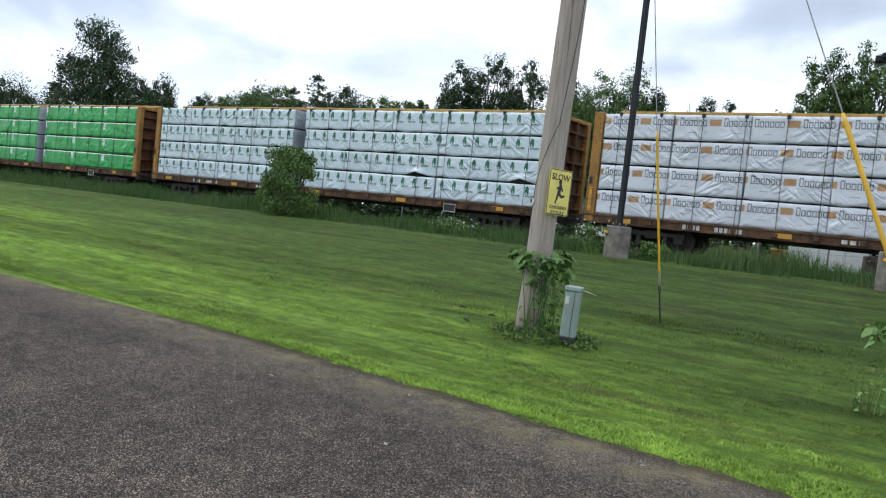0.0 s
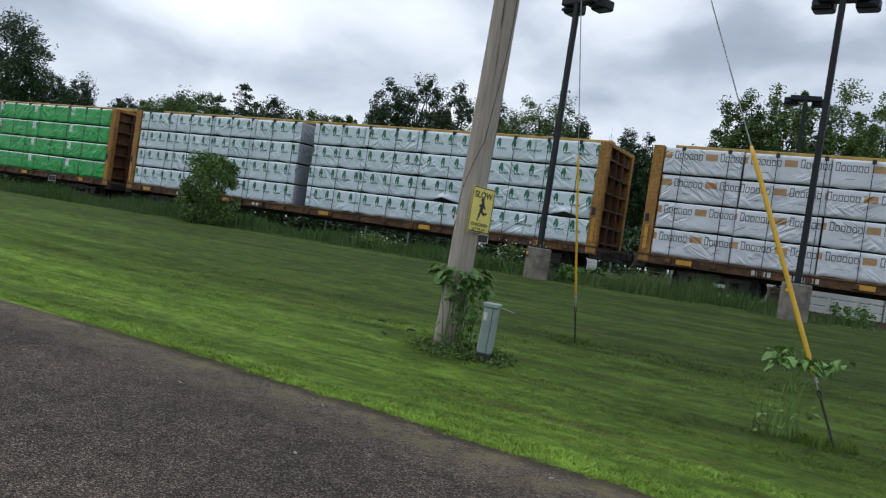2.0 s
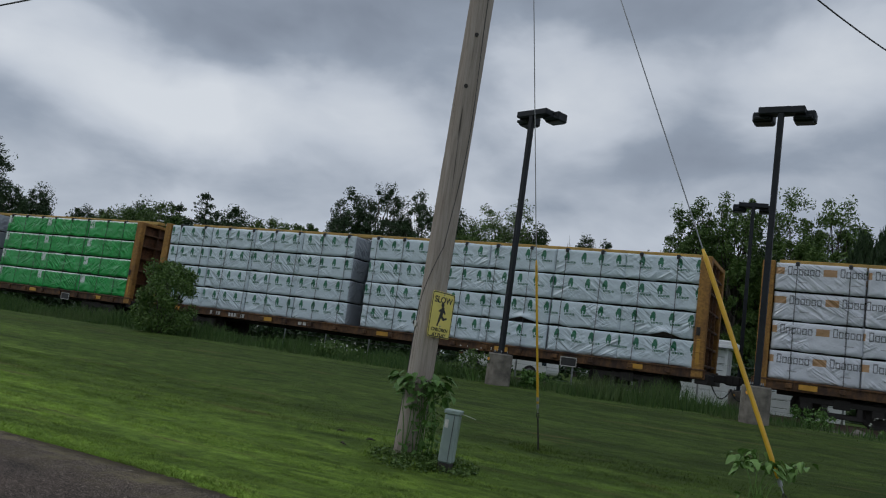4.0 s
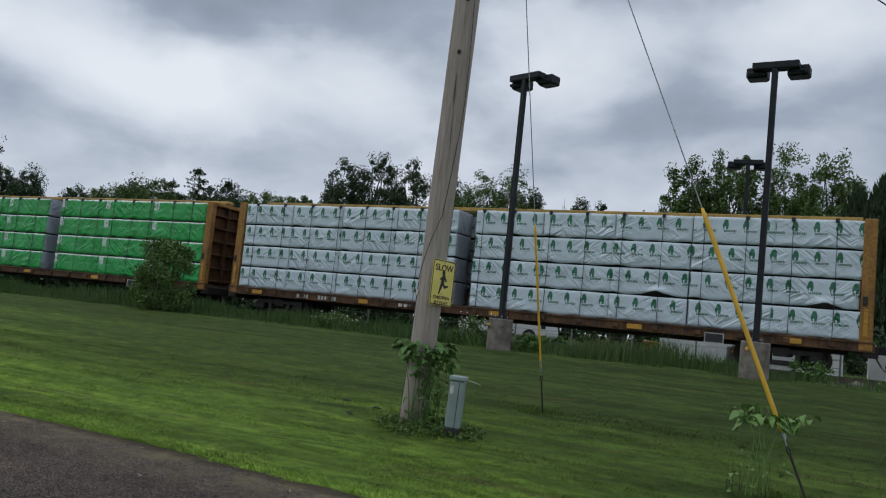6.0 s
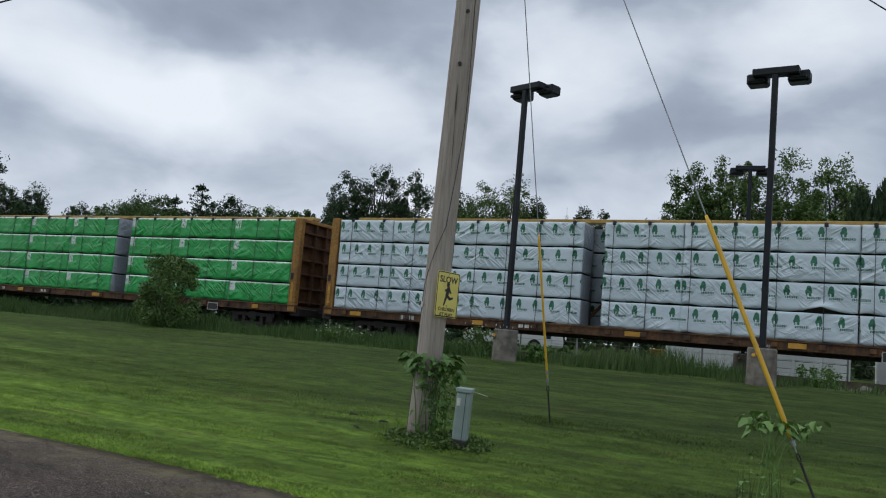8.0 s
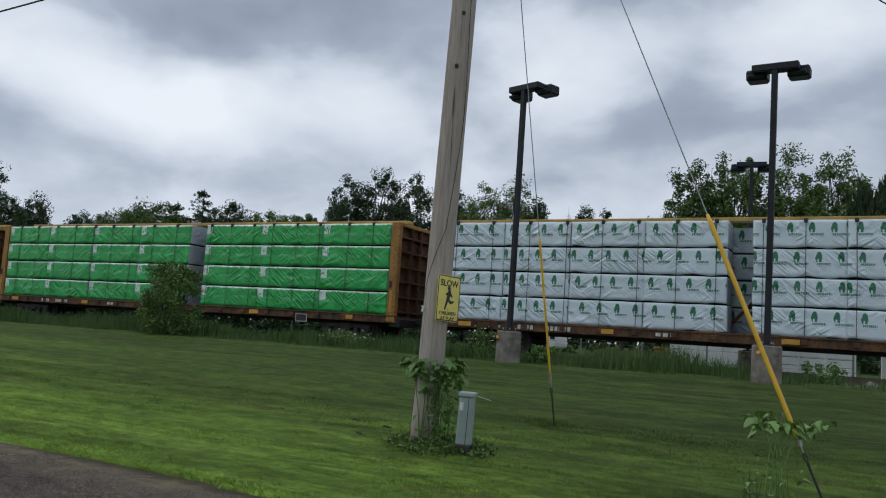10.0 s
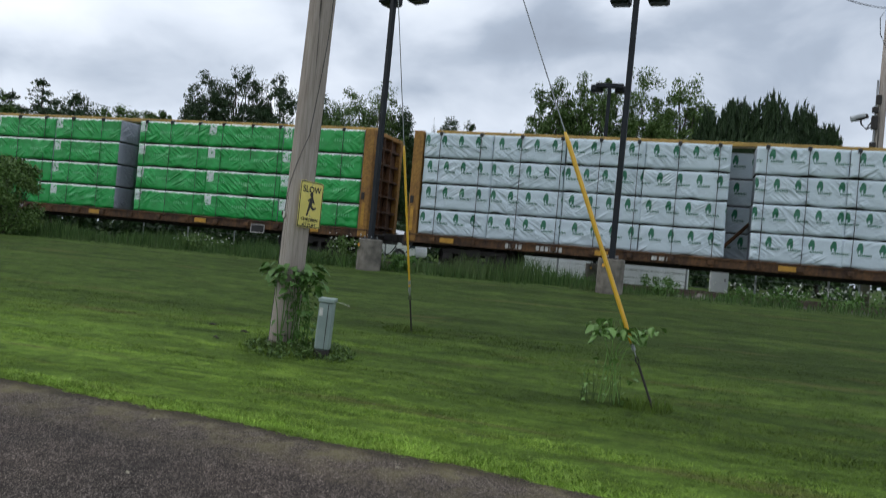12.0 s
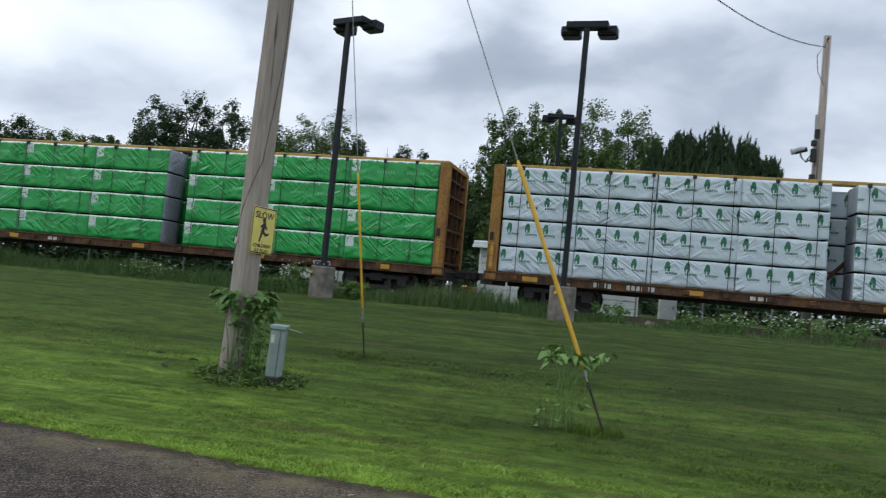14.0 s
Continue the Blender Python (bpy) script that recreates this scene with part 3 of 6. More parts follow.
def bundle_mesh(length, seed, wrap, flap=False):
    """A wrapped bundle of lumber: front sheet drawn tight with folds, sagging lower edge, grey ends and top."""
    rnd = random.Random(seed)
    nx, nz, h, d = int(length * 16), 14, ROW - 0.048, 1.2
    bm = bmesh.new()
    uvl = bm.loops.layers.uv.new("UVMap")
    ox = rnd.uniform(0, 90)
    grid = []
    for k in range(nz + 1):
        v = k / nz * h
        line = []
        for i in range(nx + 1):
            u = i / nx * length
            f = noise.noise(Vector((u * 1.3 + v * 1.1 + ox, v * 1.8, ox))) * 0.012
            slack = max(0.0, noise.noise(Vector((u * 0.8 + ox, v * 0.6, ox + 3))) + 0.15)
            f += slack * (0.07 * max(0.0, 0.5 - abs(noise.noise(Vector((u * 1.6 - v * 2.6 + ox, (v + u) * 0.5, ox + 7)))) * 2.2))
            f += slack * (0.05 * max(0.0, 0.5 - abs(noise.noise(Vector((u * 2.4 + v * 3.4 + ox, (v - u) * 0.6, ox + 17)))) * 2.6))
            edge = min(v, h - v, u, length - u)
            rim = 0.028 * max(0.0, 1 - edge / 0.035) ** 2
            y = rim - f * min(1, edge / 0.07)
            z = v
            if k == 0:
                z += 0.045 * noise.noise(Vector((u * 1.9 + ox, 1, 2))) + 0.012 * noise.noise(Vector((u * 8 + ox, 4, 2)))
            if k == nz:
                z += 0.012 * noise.noise(Vector((u * 1.5 + ox, 5, 2)))
            if flap and v < 0.3 and abs(u - length * 0.62) < 0.5:
                y -= 0.15 * (1 - v / 0.3) * (1 - abs(u - length * 0.62) / 0.5)
                z += 0.15 * (1 - v / 0.3) * (1 - abs(u - length * 0.62) / 0.5)
            line.append((bm.verts.new((u, y, z)), u, v))
        grid.append(line)

    def quad(q, mi=0):
        f_ = bm.faces.new([c[0] for c in q])
        f_.material_index = mi
        f_.smooth = True
        for lp, c in zip(f_.loops, q):
            lp[uvl].uv = (c[1], c[2])

    for k in range(nz):
        for i in range(nx):
            quad((grid[k][i], grid[k][i + 1], grid[k + 1][i + 1], grid[k + 1][i]))
    # ends, top, bottom and back
    ends = []
    for i, x in ((0, 0.0), (nx, length)):
        cols = []
        for j in range(5):
            y = 0.05 + (d - 0.05) * j / 4
            col = []
            for k in range(nz + 1):
                v = k / nz * h
                if j == 0:
                    g = grid[k][i]
                    col.append((g[0], 0, v))
                else:
                    b = (0.02 * noise.noise(Vector((y * 3 + ox, v * 4, x)))) * (1 if x == 0 else -1)
                    col.append((bm.verts.new((x + abs(b) * (1 if x == 0 else -1), y, v)), y, v))
            cols.append(col)
        for a, b in zip(cols, cols[1:]):
            for k in range(nz):
                q = (a[k], b[k], b[k + 1], a[k + 1])
                quad(q if x > 0 else q[::-1], 1)
        ends.append(cols)
    tl, tr_ = ends[0][-1], ends[1][-1]
    top = [grid[nz][i] for i in range(nx + 1)]
    for t_, u0 in ((top, 0),):
        poly = t_ + [c[nz] for c in ends[1][1:]] + [c[nz] for c in reversed(ends[0][1:])]
        f_ = bm.faces.new([c[0] for c in poly])
        f_.material_index = 1
    # underside coloured near black: the shade in the gaps between rows
    poly = [c[0] for c in ends[0]] + [c[0] for c in reversed(ends[1])] + [grid[0][i] for i in range(nx - 1, 0, -1)]
    f_ = bm.faces.new([c[0] for c in poly])
    f_.material_index = 2
    for k in range(nz):
        quad([(c[0], length - w, c[2]) for c, w in ((tr_[k], length), (tl[k], 0.0), (tl[k + 1], 0.0), (tr_[k + 1], length))])
    me = bpy.data.meshes.new("lumber_pack")
    bm.to_mesh(me)
    bm.free()
    me.materials.append(wrap)
    me.materials.append(M_GREY)
    me.materials.append(M_TIE_AND_GAP_SHADE)
    return me


MESHES = {}


def wrapped_mesh(kind, wrap, length, variant):
    key = (kind, round(length, 1), variant)
    if key not in MESHES:
        MESHES[key] = bundle_mesh(length, hash_of(kind, length, variant), wrap, flap=variant == 3)
    return MESHES[key]


def hash_of(kind, length, variant):
    return sum(ord(c) for c in kind) * 100 + int(length * 10) * 7 + variant


def bogie(car, u, wheel_src):
    """A two-axle truck: side frames, springs, bolster and four wheels."""
    bm = bmesh.new()
    for s_ in (-1, 1):
        y = s_ * 1.02
        add_box(bm, (u - 1.1, y - 0.07, RAIL_Z + 0.50), (u + 1.1, y + 0.07, RAIL_Z + 0.66), 0.02)
        add_box(bm, (u - 0.55, y - 0.07, RAIL_Z + 0.16), (u + 0.55, y + 0.07, RAIL_Z + 0.30), 0.02)
        for k in (-1, 1):
            add_box(bm, (u + k * 0.9 - 0.16, y - 0.08, RAIL_Z + 0.30), (u + k * 0.9 + 0.16, y + 0.08, RAIL_Z + 0.52), 0.02)
            add_box(bm, (u + k * 0.45 - 0.07, y - 0.06, RAIL_Z + 0.25), (u + k * 0.45 + 0.07, y + 0.06, RAIL_Z + 0.55), 0.01)
    add_box(bm, (u - 0.22, -1.1, RAIL_Z + 0.42), (u + 0.22, 1.1, RAIL_Z + 0.70), 0.02)
    frame_ = part("bogie", bm, M_STEEL, car, "grimy black cast steel truck")
    for k in (-0.89, 0.89):
        for s_ in (-1, 1):
            w = again("wheel", wheel_src, car, (u + k, s_ * 0.76, RAIL_Z + 0.42))
            WHEELS.append(w)


WHEELS = []


def build_car(start, kind, markings=True):
    """A centre-beam flat car; its own zero lies at the load's left end on the track's centre line."""
    car = root("railcar")
    half, L = 1.40, 22.25
    end = 0.72
    # side sills with pockets
    for s_, nm in ((-1, "side_sill"), (1, "side_sill")):
        bm = bmesh.new()
        y0, y1 = sorted((s_ * half, s_ * (half - 0.09)))
        add_box(bm, (-end + 0.3, y0, 1.86), (L + end - 0.3, y1, 2.15), 0.012)
        add_box(bm, (-end + 0.3, y0 - 0.04 * (s_ < 0), 2.10), (L + end - 0.3, y1 + 0.04 * (s_ > 0), 2.155), 0.008)
        if s_ < 0:
            for c in CABLES:
                add_box(bm, (c - 0.09, y0 - 0.075, 1.93), (c + 0.09, y0 - 0.002, 2.07), 0.012)
        part(nm, bm, M_SILL, car, "grimy rust-brown side sill")
    part("deck", boxes(((-0.4, -half + 0.092, 2.03), (L + 0.4, half - 0.092, 2.12))), M_SILL, car)
    bm = boxes(((0.2, -0.32, 1.74), (L - 0.2, 0.32, 2.028)), bevel=0.02)
    for x in np.arange(3.6, 19, 1.6):
        add_box(bm, (x - 0.05, -half + 0.1, 1.84), (x + 0.05, half - 0.1, 2.026))
    part("centre_sill", bm, M_STEEL, car, "dark steel centre sill and cross bearers")
    # bulkheads: front post, rusty ribbed outside
    for s_ in (-1, 1):
        x_in = -0.02 if s_ < 0 else L + 0.02
        x_out = x_in + s_ * 0.34
        a, b = sorted((x_in + s_ * 0.08, x_in + s_ * 0.15))
        bm = boxes(((a, -half + 0.02, 2.16), (b, half - 0.02, 5.56)))
        part("bulkhead_plate", bm, M_RIB, car, "rusty brown bulkhead sheet")
        for y0 in (-half - 0.02, half - 0.22):
            a2, b2 = sorted((x_in + s_ * 0.0, x_out))
            bm = boxes(((a2, y0, 1.90), (b2, y0 + 0.24, 5.58)), bevel=0.02)
            post = part("bulkhead_post", bm, M_BULK, car, "weathered yellow bulkhead post")
            if y0 < 0:
                pl = part("reflector_panel", boxes(((a2 + 0.09, y0 - 0.012, 2.25), (a2 + 0.20, y0 - 0.004, 3.05)), bevel=0.003), M_YELLOW, post, "bright yellow strip")
                part("ratchet", boxes(((a2 + 0.05, y0 - 0.03, 3.15), (a2 + 0.17, y0 - 0.003, 3.40)), bevel=0.01), M_STEEL, post, "dark steel fitting")
        x0, x1 = sorted((x_in + s_ * 0.152, x_out - s_ * 0.02))
        for z in (2.25, 2.80, 3.36, 3.92, 4.48, 5.02):
            part("rib", boxes(((x0, -half + 0.225, z), (x1 - 0.02, half - 0.225, z + 0.07)), bevel=0.01), M_RIB, car)
        for y in (-0.35, 0.35):
            part("stiffener", boxes(((x0, y - 0.035, 2.18), (x1 - 0.01, y + 0.035, 5.44)), bevel=0.01), M_RIB, car)
        part("bulkhead_cap", boxes(((x0 - 0.02, -half + 0.222, 5.44), (x1 + 0.01, half - 0.222, 5.58)), bevel=0.015), M_BULK, car, "yellow bulkhead top beam")
        # end sill, coupler and hose
        xa, xb = sorted((x_in + s_ * 0.1, x_in + s_ * 0.5))
        part("end_sill", boxes(((xa, -half + 0.1, 1.72), (xb, half - 0.1, 2.028)), bevel=0.02), M_STEEL, car)
        xa, xb = sorted((x_in + s_ * 0.4, x_in + s_ * 1.08))
        bm = boxes(((xa, -0.10, RAIL_Z + 0.74), (xb, 0.10, RAIL_Z + 0.98)), bevel=0.03)
        add_box(bm, (x_in + s_ * 0.95 - 0.12, -0.20, RAIL_Z + 0.70), (x_in + s_ * 0.95 + 0.12, 0.20, RAIL_Z + 1.0), 0.04)
        part("coupler", bm, M_STEEL, car, "dark steel coupler")
        pth = [(x_in + s_ * (0.45 + 0.62 * q), -0.38 - 0.1 * math.sin(q * 3.1), RAIL_Z + 0.68 - 0.42 * math.sin(q * math.pi * 0.93)) for q in np.linspace(0, 1, 9)]
        part("air_hose", tube(pth, 0.022, 6), M_CABLE, car, "black rubber air hose")
        for z in (2.3, 2.65, 3.0):
            xg, yg = x_in + s_ * 0.2, -half - 0.05
            part("grab_iron", tube([(xg - 0.13, yg + 0.035, z), (xg - 0.13, yg - 0.03, z), (xg + 0.13, yg - 0.03, z), (xg + 0.13, yg + 0.035, z)], 0.01, 5), M_BULK, car, "yellow grab iron")
    # centre beam
    bm = boxes(((0.0, -0.19, 5.68), (L, 0.19, 5.81)), bevel=0.015)
    part("top_chord", bm, M_CHORD, car, "yellow painted top chord")
    for i, x in enumerate(np.linspace(0.2, L - 0.2, 19)):
        if 9.6 < x < 10.5 or 12.1 < x < 13.2:
            continue
        part("beam_post", boxes(((x - 0.06, -0.12, 2.122), (x + 0.06, 0.12, 5.678)), bevel=0.01), M_RIB, car)
    for x0, x1 in ((9.3, 11.0), (4, 6.3), (18.3, 16)):
        bm = bmesh.new()
        add_tube(bm, [(x0, -0.12, 2.13), (x1, -0.05, 4.0)], 0.06, 6)
        part("brace", bm, M_RIB, car)
    wheel = wheel_bm()
    src = part("wheel", wheel, M_STEEL, car, "dark steel wheel")
    src.location = (1.95 - 0.89, -0.76, RAIL_Z + 0.42)
    WHEELS.append(src)
    bogie(car, 1.95, src)
    bogie(car, L - 1.95, src)
    # yellow reflective placards and stencilled marks along the sill
    for x in (1.08, 6.05, 11.4, 16.1, 20.6):
        part("placard", boxes(((x - 0.24, -half - 0.052, 1.925), (x + 0.24, -half - 0.042, 2.075)), bevel=0.003), M_YELLOW, car, "yellow reflective placard")
    if markings:
        for x, n in ((3.05, 4), (4.05, 6)):
            for i in range(n):
                xx = x + i * 0.145
                part("marking_bar", boxes(((xx, -half - 0.048, 1.92), (xx + 0.1, -half - 0.042, 2.065))), M_LETTER, car, "white stencilled marking")
        for i in range(3):
            part("marking_bar", boxes(((7.6 + i * 0.22, -half - 0.048, 1.94), (7.75 + i * 0.22, -half - 0.042, 2.05))), M_LETTER, car, "white stencilled marking")
        bm = boxes(((18.2, -half - 0.05, 1.72), (18.75, -half - 0.043, 2.02)))
        plate = part("plate", bm, M_BLACK, car, "black data plate with white border")
        for lo, hi in (((18.2, -half - 0.056, 1.72), (18.75, -half - 0.051, 1.745)), ((18.2, -half - 0.056, 1.995), (18.75, -half - 0.051, 2.02)),
                       ((18.2, -half - 0.056, 1.748), (18.225, -half - 0.051, 1.992)), ((18.725, -half - 0.056, 1.748), (18.75, -half - 0.051, 1.992))):
            part("plate_border", boxes((lo, hi)), M_LETTER, plate)
    # tie-down cables with corner protectors
    for c in (CABLES_GREEN if kind == "green" else CABLES):
        bm = bmesh.new()
        y = FACE_Y - MID_Y - 0.022
        jig = random.uniform(-0.02, 0.02)
        add_tube(bm, [(c + jig, 0.1, LOAD_Z + 4 * ROW + 0.02), (c, y + 0.05, LOAD_Z + 4 * ROW + 0.005), (c, y, LOAD_Z + 4 * ROW - 0.05), (c + jig, y, LOAD_Z + 1.6), (c, y - 0.02, 2.05)], 0.011, 5)
        cab = part("tie_down_cable", bm, M_CABLE, car, "thin black tie-down cable")
        bm = boxes(((c - 0.055, y - 0.012, LOAD_Z + 4 * ROW - 0.13), (c + 0.055, y + 0.12, LOAD_Z + 4 * ROW - 0.005)), bevel=0.012)
        part("corner_protector", bm, M_CABLE, cab, "black corner protector")
    tagged(car, {"green": "yellow and rust-brown centre-beam railcar carrying green-wrapped lumber", "white": "yellow and rust-brown centre-beam railcar carrying white-wrapped lumber",
                 "printed": "yellow and rust-brown centre-beam railcar carrying printed white-wrapped lumber"}[kind], "railcar", "freight train")
    MOVERS.append((car, start, MID_Y, 0.0, 0.0))
    # the load: one bundle after another, both sides
    wrap = {"green": M_GREEN, "white": M_WHITE, "printed": M_PRINT}[kind]
    label = {"green": "lumber bundle in green plastic wrap with pale ragged top", "white": "lumber bundle in white plastic wrap with green tree marks",
             "printed": "lumber bundle in white plastic wrap with brown and black print"}[kind]
    rnd = random.Random(start)
    for si, (a, b) in enumerate(TEN_FOOT if kind == "green" else EIGHT_FOOT):
        for row in range(4):
            torn = (si, row) in ((6, 1), (8, 1)) if kind == "white" else kind == "printed" and rnd.random() < 0.1 and row < 3
            me = wrapped_mesh(kind, wrap, b - a, 3 if torn else rnd.randrange(3))
            ob = tagged(new("lumber_pack", me), label, "lumber", "lumber bundles on the railcars")
            MOVERS.append((ob, start + a + rnd.uniform(-0.018, 0.018), FACE_Y + rnd.uniform(-0.02, 0.03), LOAD_Z + row * ROW, 0.0))
            ob = tagged(new("lumber_pack", me), label, "lumber", "lumber bundles on the railcars")
            MOVERS.append((ob, start + 22.26 - a, 2 * MID_Y - FACE_Y, LOAD_Z + row * ROW, 180.0))
    return car


def wheel_bm():
    bm = bmesh.new()
    prof = [(0.08, 0.07), (0.10, 0.06), (0.30, 0.03), (0.36, 0.06), (0.42, 0.06), (0.42, -0.04), (0.45, -0.05), (0.45, -0.075), (0.36, -0.07), (0.30, -0.02), (0.10, -0.07), (0.08, -0.07)]
    n = 24
    rings = [[bm.verts.new((r * math.cos(2 * math.pi * k / n), -y, r * math.sin(2 * math.pi * k / n))) for k in range(n)] for r, y in prof]
    for a, b in zip(rings, rings[1:]):
        for k in range(n):
            bm.faces.new((a[k], a[(k + 1) % n], b[(k + 1) % n], b[k]))
    bm.faces.new(rings[0])
    bm.faces.new(rings[-1][::-1])
    return bm


MOVERS = []
build_car(0.0, "white")
build_car(PITCH, "printed")
build_car(-PITCH - 0.01, "green")
build_car(-2 * PITCH - 0.02, "green", markings=False)


def train_at(t):
    """How far along the track the middle car's load begins."""
    return -35.57 + 2.3298 * t - 0.00717 * t * t


def motions():
    times = [0.0, 2.0, 4.0, 6.0, 8.0, 10.0, 12.0, 14.0]
    for ob, u, y, z, turn in MOVERS:
        walk(ob, [(t, pose(train_at(t) + u, y, z, 0, 0, turn)) for t in times])
    for w in WHEELS:
        home = w.location.copy()
        rolled = [0.25 * k for k in range(57)]
        walk(w, [(t, pose(*home, 0, math.degrees((train_at(t) - train_at(0)) / 0.42), 0)) for t in rolled])

# ---- poles, lamps, guys ----
POLE = Vector((-5.035, 9.44, 0.15))
POLE_TOP = POLE + Vector((0.37, 0.09, 13.2))


def on_pole(z):
    return POLE + (POLE_TOP - POLE) * ((z - POLE.z) / (POLE_TOP.z - POLE.z))


def build_pole():
    pole = root("utility_pole", Matrix.Translation(POLE))
    inv = Matrix.Translation(-POLE)
    pts, rad = [], []
    for k in range(25):
        z = POLE.z - 0.3 + 13.5 * k / 24
        p_ = on_pole(z)
        pts.append(inv @ p_)
        rad.append(0.178 - 0.0012 * (z - POLE.z) + 0.012 * max(0.0, 1 - (z - POLE.z) / 1.6) ** 2 + 0.004 * noise.noise(Vector((z, 0, 0))))
    part("shaft", tube(pts, rad, 20), M_POLE, pole, "weathered grey-brown wooden shaft", smooth=True)
    path = []
    for z in np.arange(0.2, 13, 0.2):
        a = radians(np.interp(z, [0, 1.7, 2.1, 3.0, 4.5, 7, 13], [-150, -145, -138, -45, -15, -28, -20]) + 6 * math.sin(z * 1.7))
        path.append(inv @ (on_pole(z) + Vector((math.cos(a), math.sin(a), 0)) * (0.179 - 0.0012 * (z - 0.15) + 0.012 * max(0.0, 1 - (z - 0.15) / 1.6) ** 2)))
    part("ground_wire", tube(path, 0.005, 5), M_CABLE, pole, "dark wire stapled up the pole")
    for z, a in ((5.25, -70), (1.95, -150), (6.0, -60)):
        d_ = Vector((math.cos(radians(a)), math.sin(radians(a)), 0))
        c = inv @ (on_pole(z) + d_ * (0.186 - 0.0052 * z))
        part("bolt", tube([c - d_ * 0.02, c + d_ * 0.035], 0.028, 8), M_STEEL, pole, "dark bolt head")
    d_ = Vector((-0.15, -0.99, 0))
    c = inv @ (on_pole(1.93) + Vector((-0.13, -0.125, 0)))
    part("pole_tag", tube([c, c + Vector((-0.6, -0.7, 0)) * 0.012], 0.045, 12), M_LETTER, pole, "small round pale metal tag")
    for z in (11.0, 12.4):
        part("crossarm", boxes(((-1.0, -0.06, z - 0.3), (1.4, 0.06, z - 0.18)), bevel=0.01) if z > 12 else tube([inv @ (on_pole(z) + Vector((-0.2, 0, 0))), inv @ (on_pole(z) + Vector((0.25, 0, 0)))], 0.03, 6),
             M_POLE if z > 12 else M_STEEL, pole)
    tagged(pole, "weathered wooden utility pole standing in the lawn, leaning slightly", "utility pole")
    # the sign
    n = Vector((0.97, -0.24, 0)).normalized()
    right = Vector((-n.y, n.x, 0))
    c = on_pole(2.085) + n * 0.2
    m = Matrix.Translation(c) @ Matrix((right, Vector((0, 0, 1)), n)).transposed().to_4x4() @ pose(0, 0, 0, 0, 0, -1.5)
    sign = root("warning_sign", m)
    w, h = 0.457, 0.61
    part("plate", rounded_plate(w, h, 0.035, 0.0, 0.004), M_SIGN, sign, "pale yellow plate")
    bm = bmesh.new()
    ring_plate(bm, w - 0.012, h - 0.012, 0.03, 0.012, 0.0045, 0.0062)
    part("border", bm, M_BLACK, sign, "black border line")
    text_part("lettering", "SLOW", 0.118, (0, 0.195, 0.0062), sign, 0.36)
    text_part("lettering", "CHILDREN", 0.062, (0, -0.20, 0.0062), sign, 0.33)
    text_part("lettering", "AT PLAY", 0.062, (0, -0.268, 0.0062), sign, 0.28)
    bm = bmesh.new()
    for x0, y0, x1, y1, r in ((0.0, 0.13, 0.001, 0.135, 0.03), (0.012, 0.085, -0.012, -0.01, 0.03), (-0.012, -0.01, 0.05, -0.055, 0.019), (0.05, -0.055, 0.10, -0.04, 0.015),
                              (-0.015, -0.01, -0.04, -0.08, 0.019), (-0.04, -0.08, -0.06, -0.14, 0.014), (0.01, 0.08, -0.05, 0.05, 0.014), (0.02, 0.08, 0.06, 0.03, 0.014)):
        flat_bar(bm, x0, y0, x1, y1, r, 0.0062)
    part("symbol", bm, M_BLACK, sign, "black symbol of plain bars")
    for y in (0.27, -0.15):
        part("bolt", tube([(0, y, 0.004), (0, y, 0.012)], 0.009, 8), M_GALV, sign)
    part("bracket", boxes(((-0.03, -0.25, -0.05), (0.03, 0.25, -0.001))), M_GALV, sign)
    tagged(sign, "pale yellow children warning sign with black lettering on the wooden pole", "sign")


def rounded_plate(w, h, r, z0, z1, n=5):
    bm = bmesh.new()
    ring = []
    for cx, cy, a0 in ((w / 2 - r, h / 2 - r, 0), (-w / 2 + r, h / 2 - r, 90), (-w / 2 + r, -h / 2 + r, 180), (w / 2 - r, -h / 2 + r, 270)):
        for k in range(n + 1):
            a = radians(a0 + 90 * k / n)
            ring.append((cx + r * math.cos(a), cy + r * math.sin(a)))
    lo = [bm.verts.new((x, y, z0)) for x, y in ring]
    hi = [bm.verts.new((x, y, z1)) for x, y in ring]
    bm.faces.new(hi)
    bm.faces.new(lo[::-1])
    for k in range(len(ring)):
        j = (k + 1) % len(ring)
        bm.faces.new((lo[k], lo[j], hi[j], hi[k]))
    return bm


def ring_plate(bm, w, h, r, t_, z0, z1, n=5):
    def ring(w, h, r, z):
        out = []
        for cx, cy, a0 in ((w / 2 - r, h / 2 - r, 0), (-w / 2 + r, h / 2 - r, 90), (-w / 2 + r, -h / 2 + r, 180), (w / 2 - r, -h / 2 + r, 270)):
            for k in range(n + 1):
                a = radians(a0 + 90 * k / n)
                out.append(bm.verts.new((cx + r * math.cos(a), cy + r * math.sin(a), z)))
        return out
    o, i = ring(w, h, r, z1), ring(w - 2 * t_, h - 2 * t_, r - t_ * 0.5, z1)
    o0, i0 = ring(w, h, r, z0), ring(w - 2 * t_, h - 2 * t_, r - t_ * 0.5, z0)
    for a, b in ((o, i), (i, i0), (o0, o)):
        for k in range(len(o)):
            j = (k + 1) % len(o)
            bm.faces.new((a[k], a[j], b[j], b[k]))


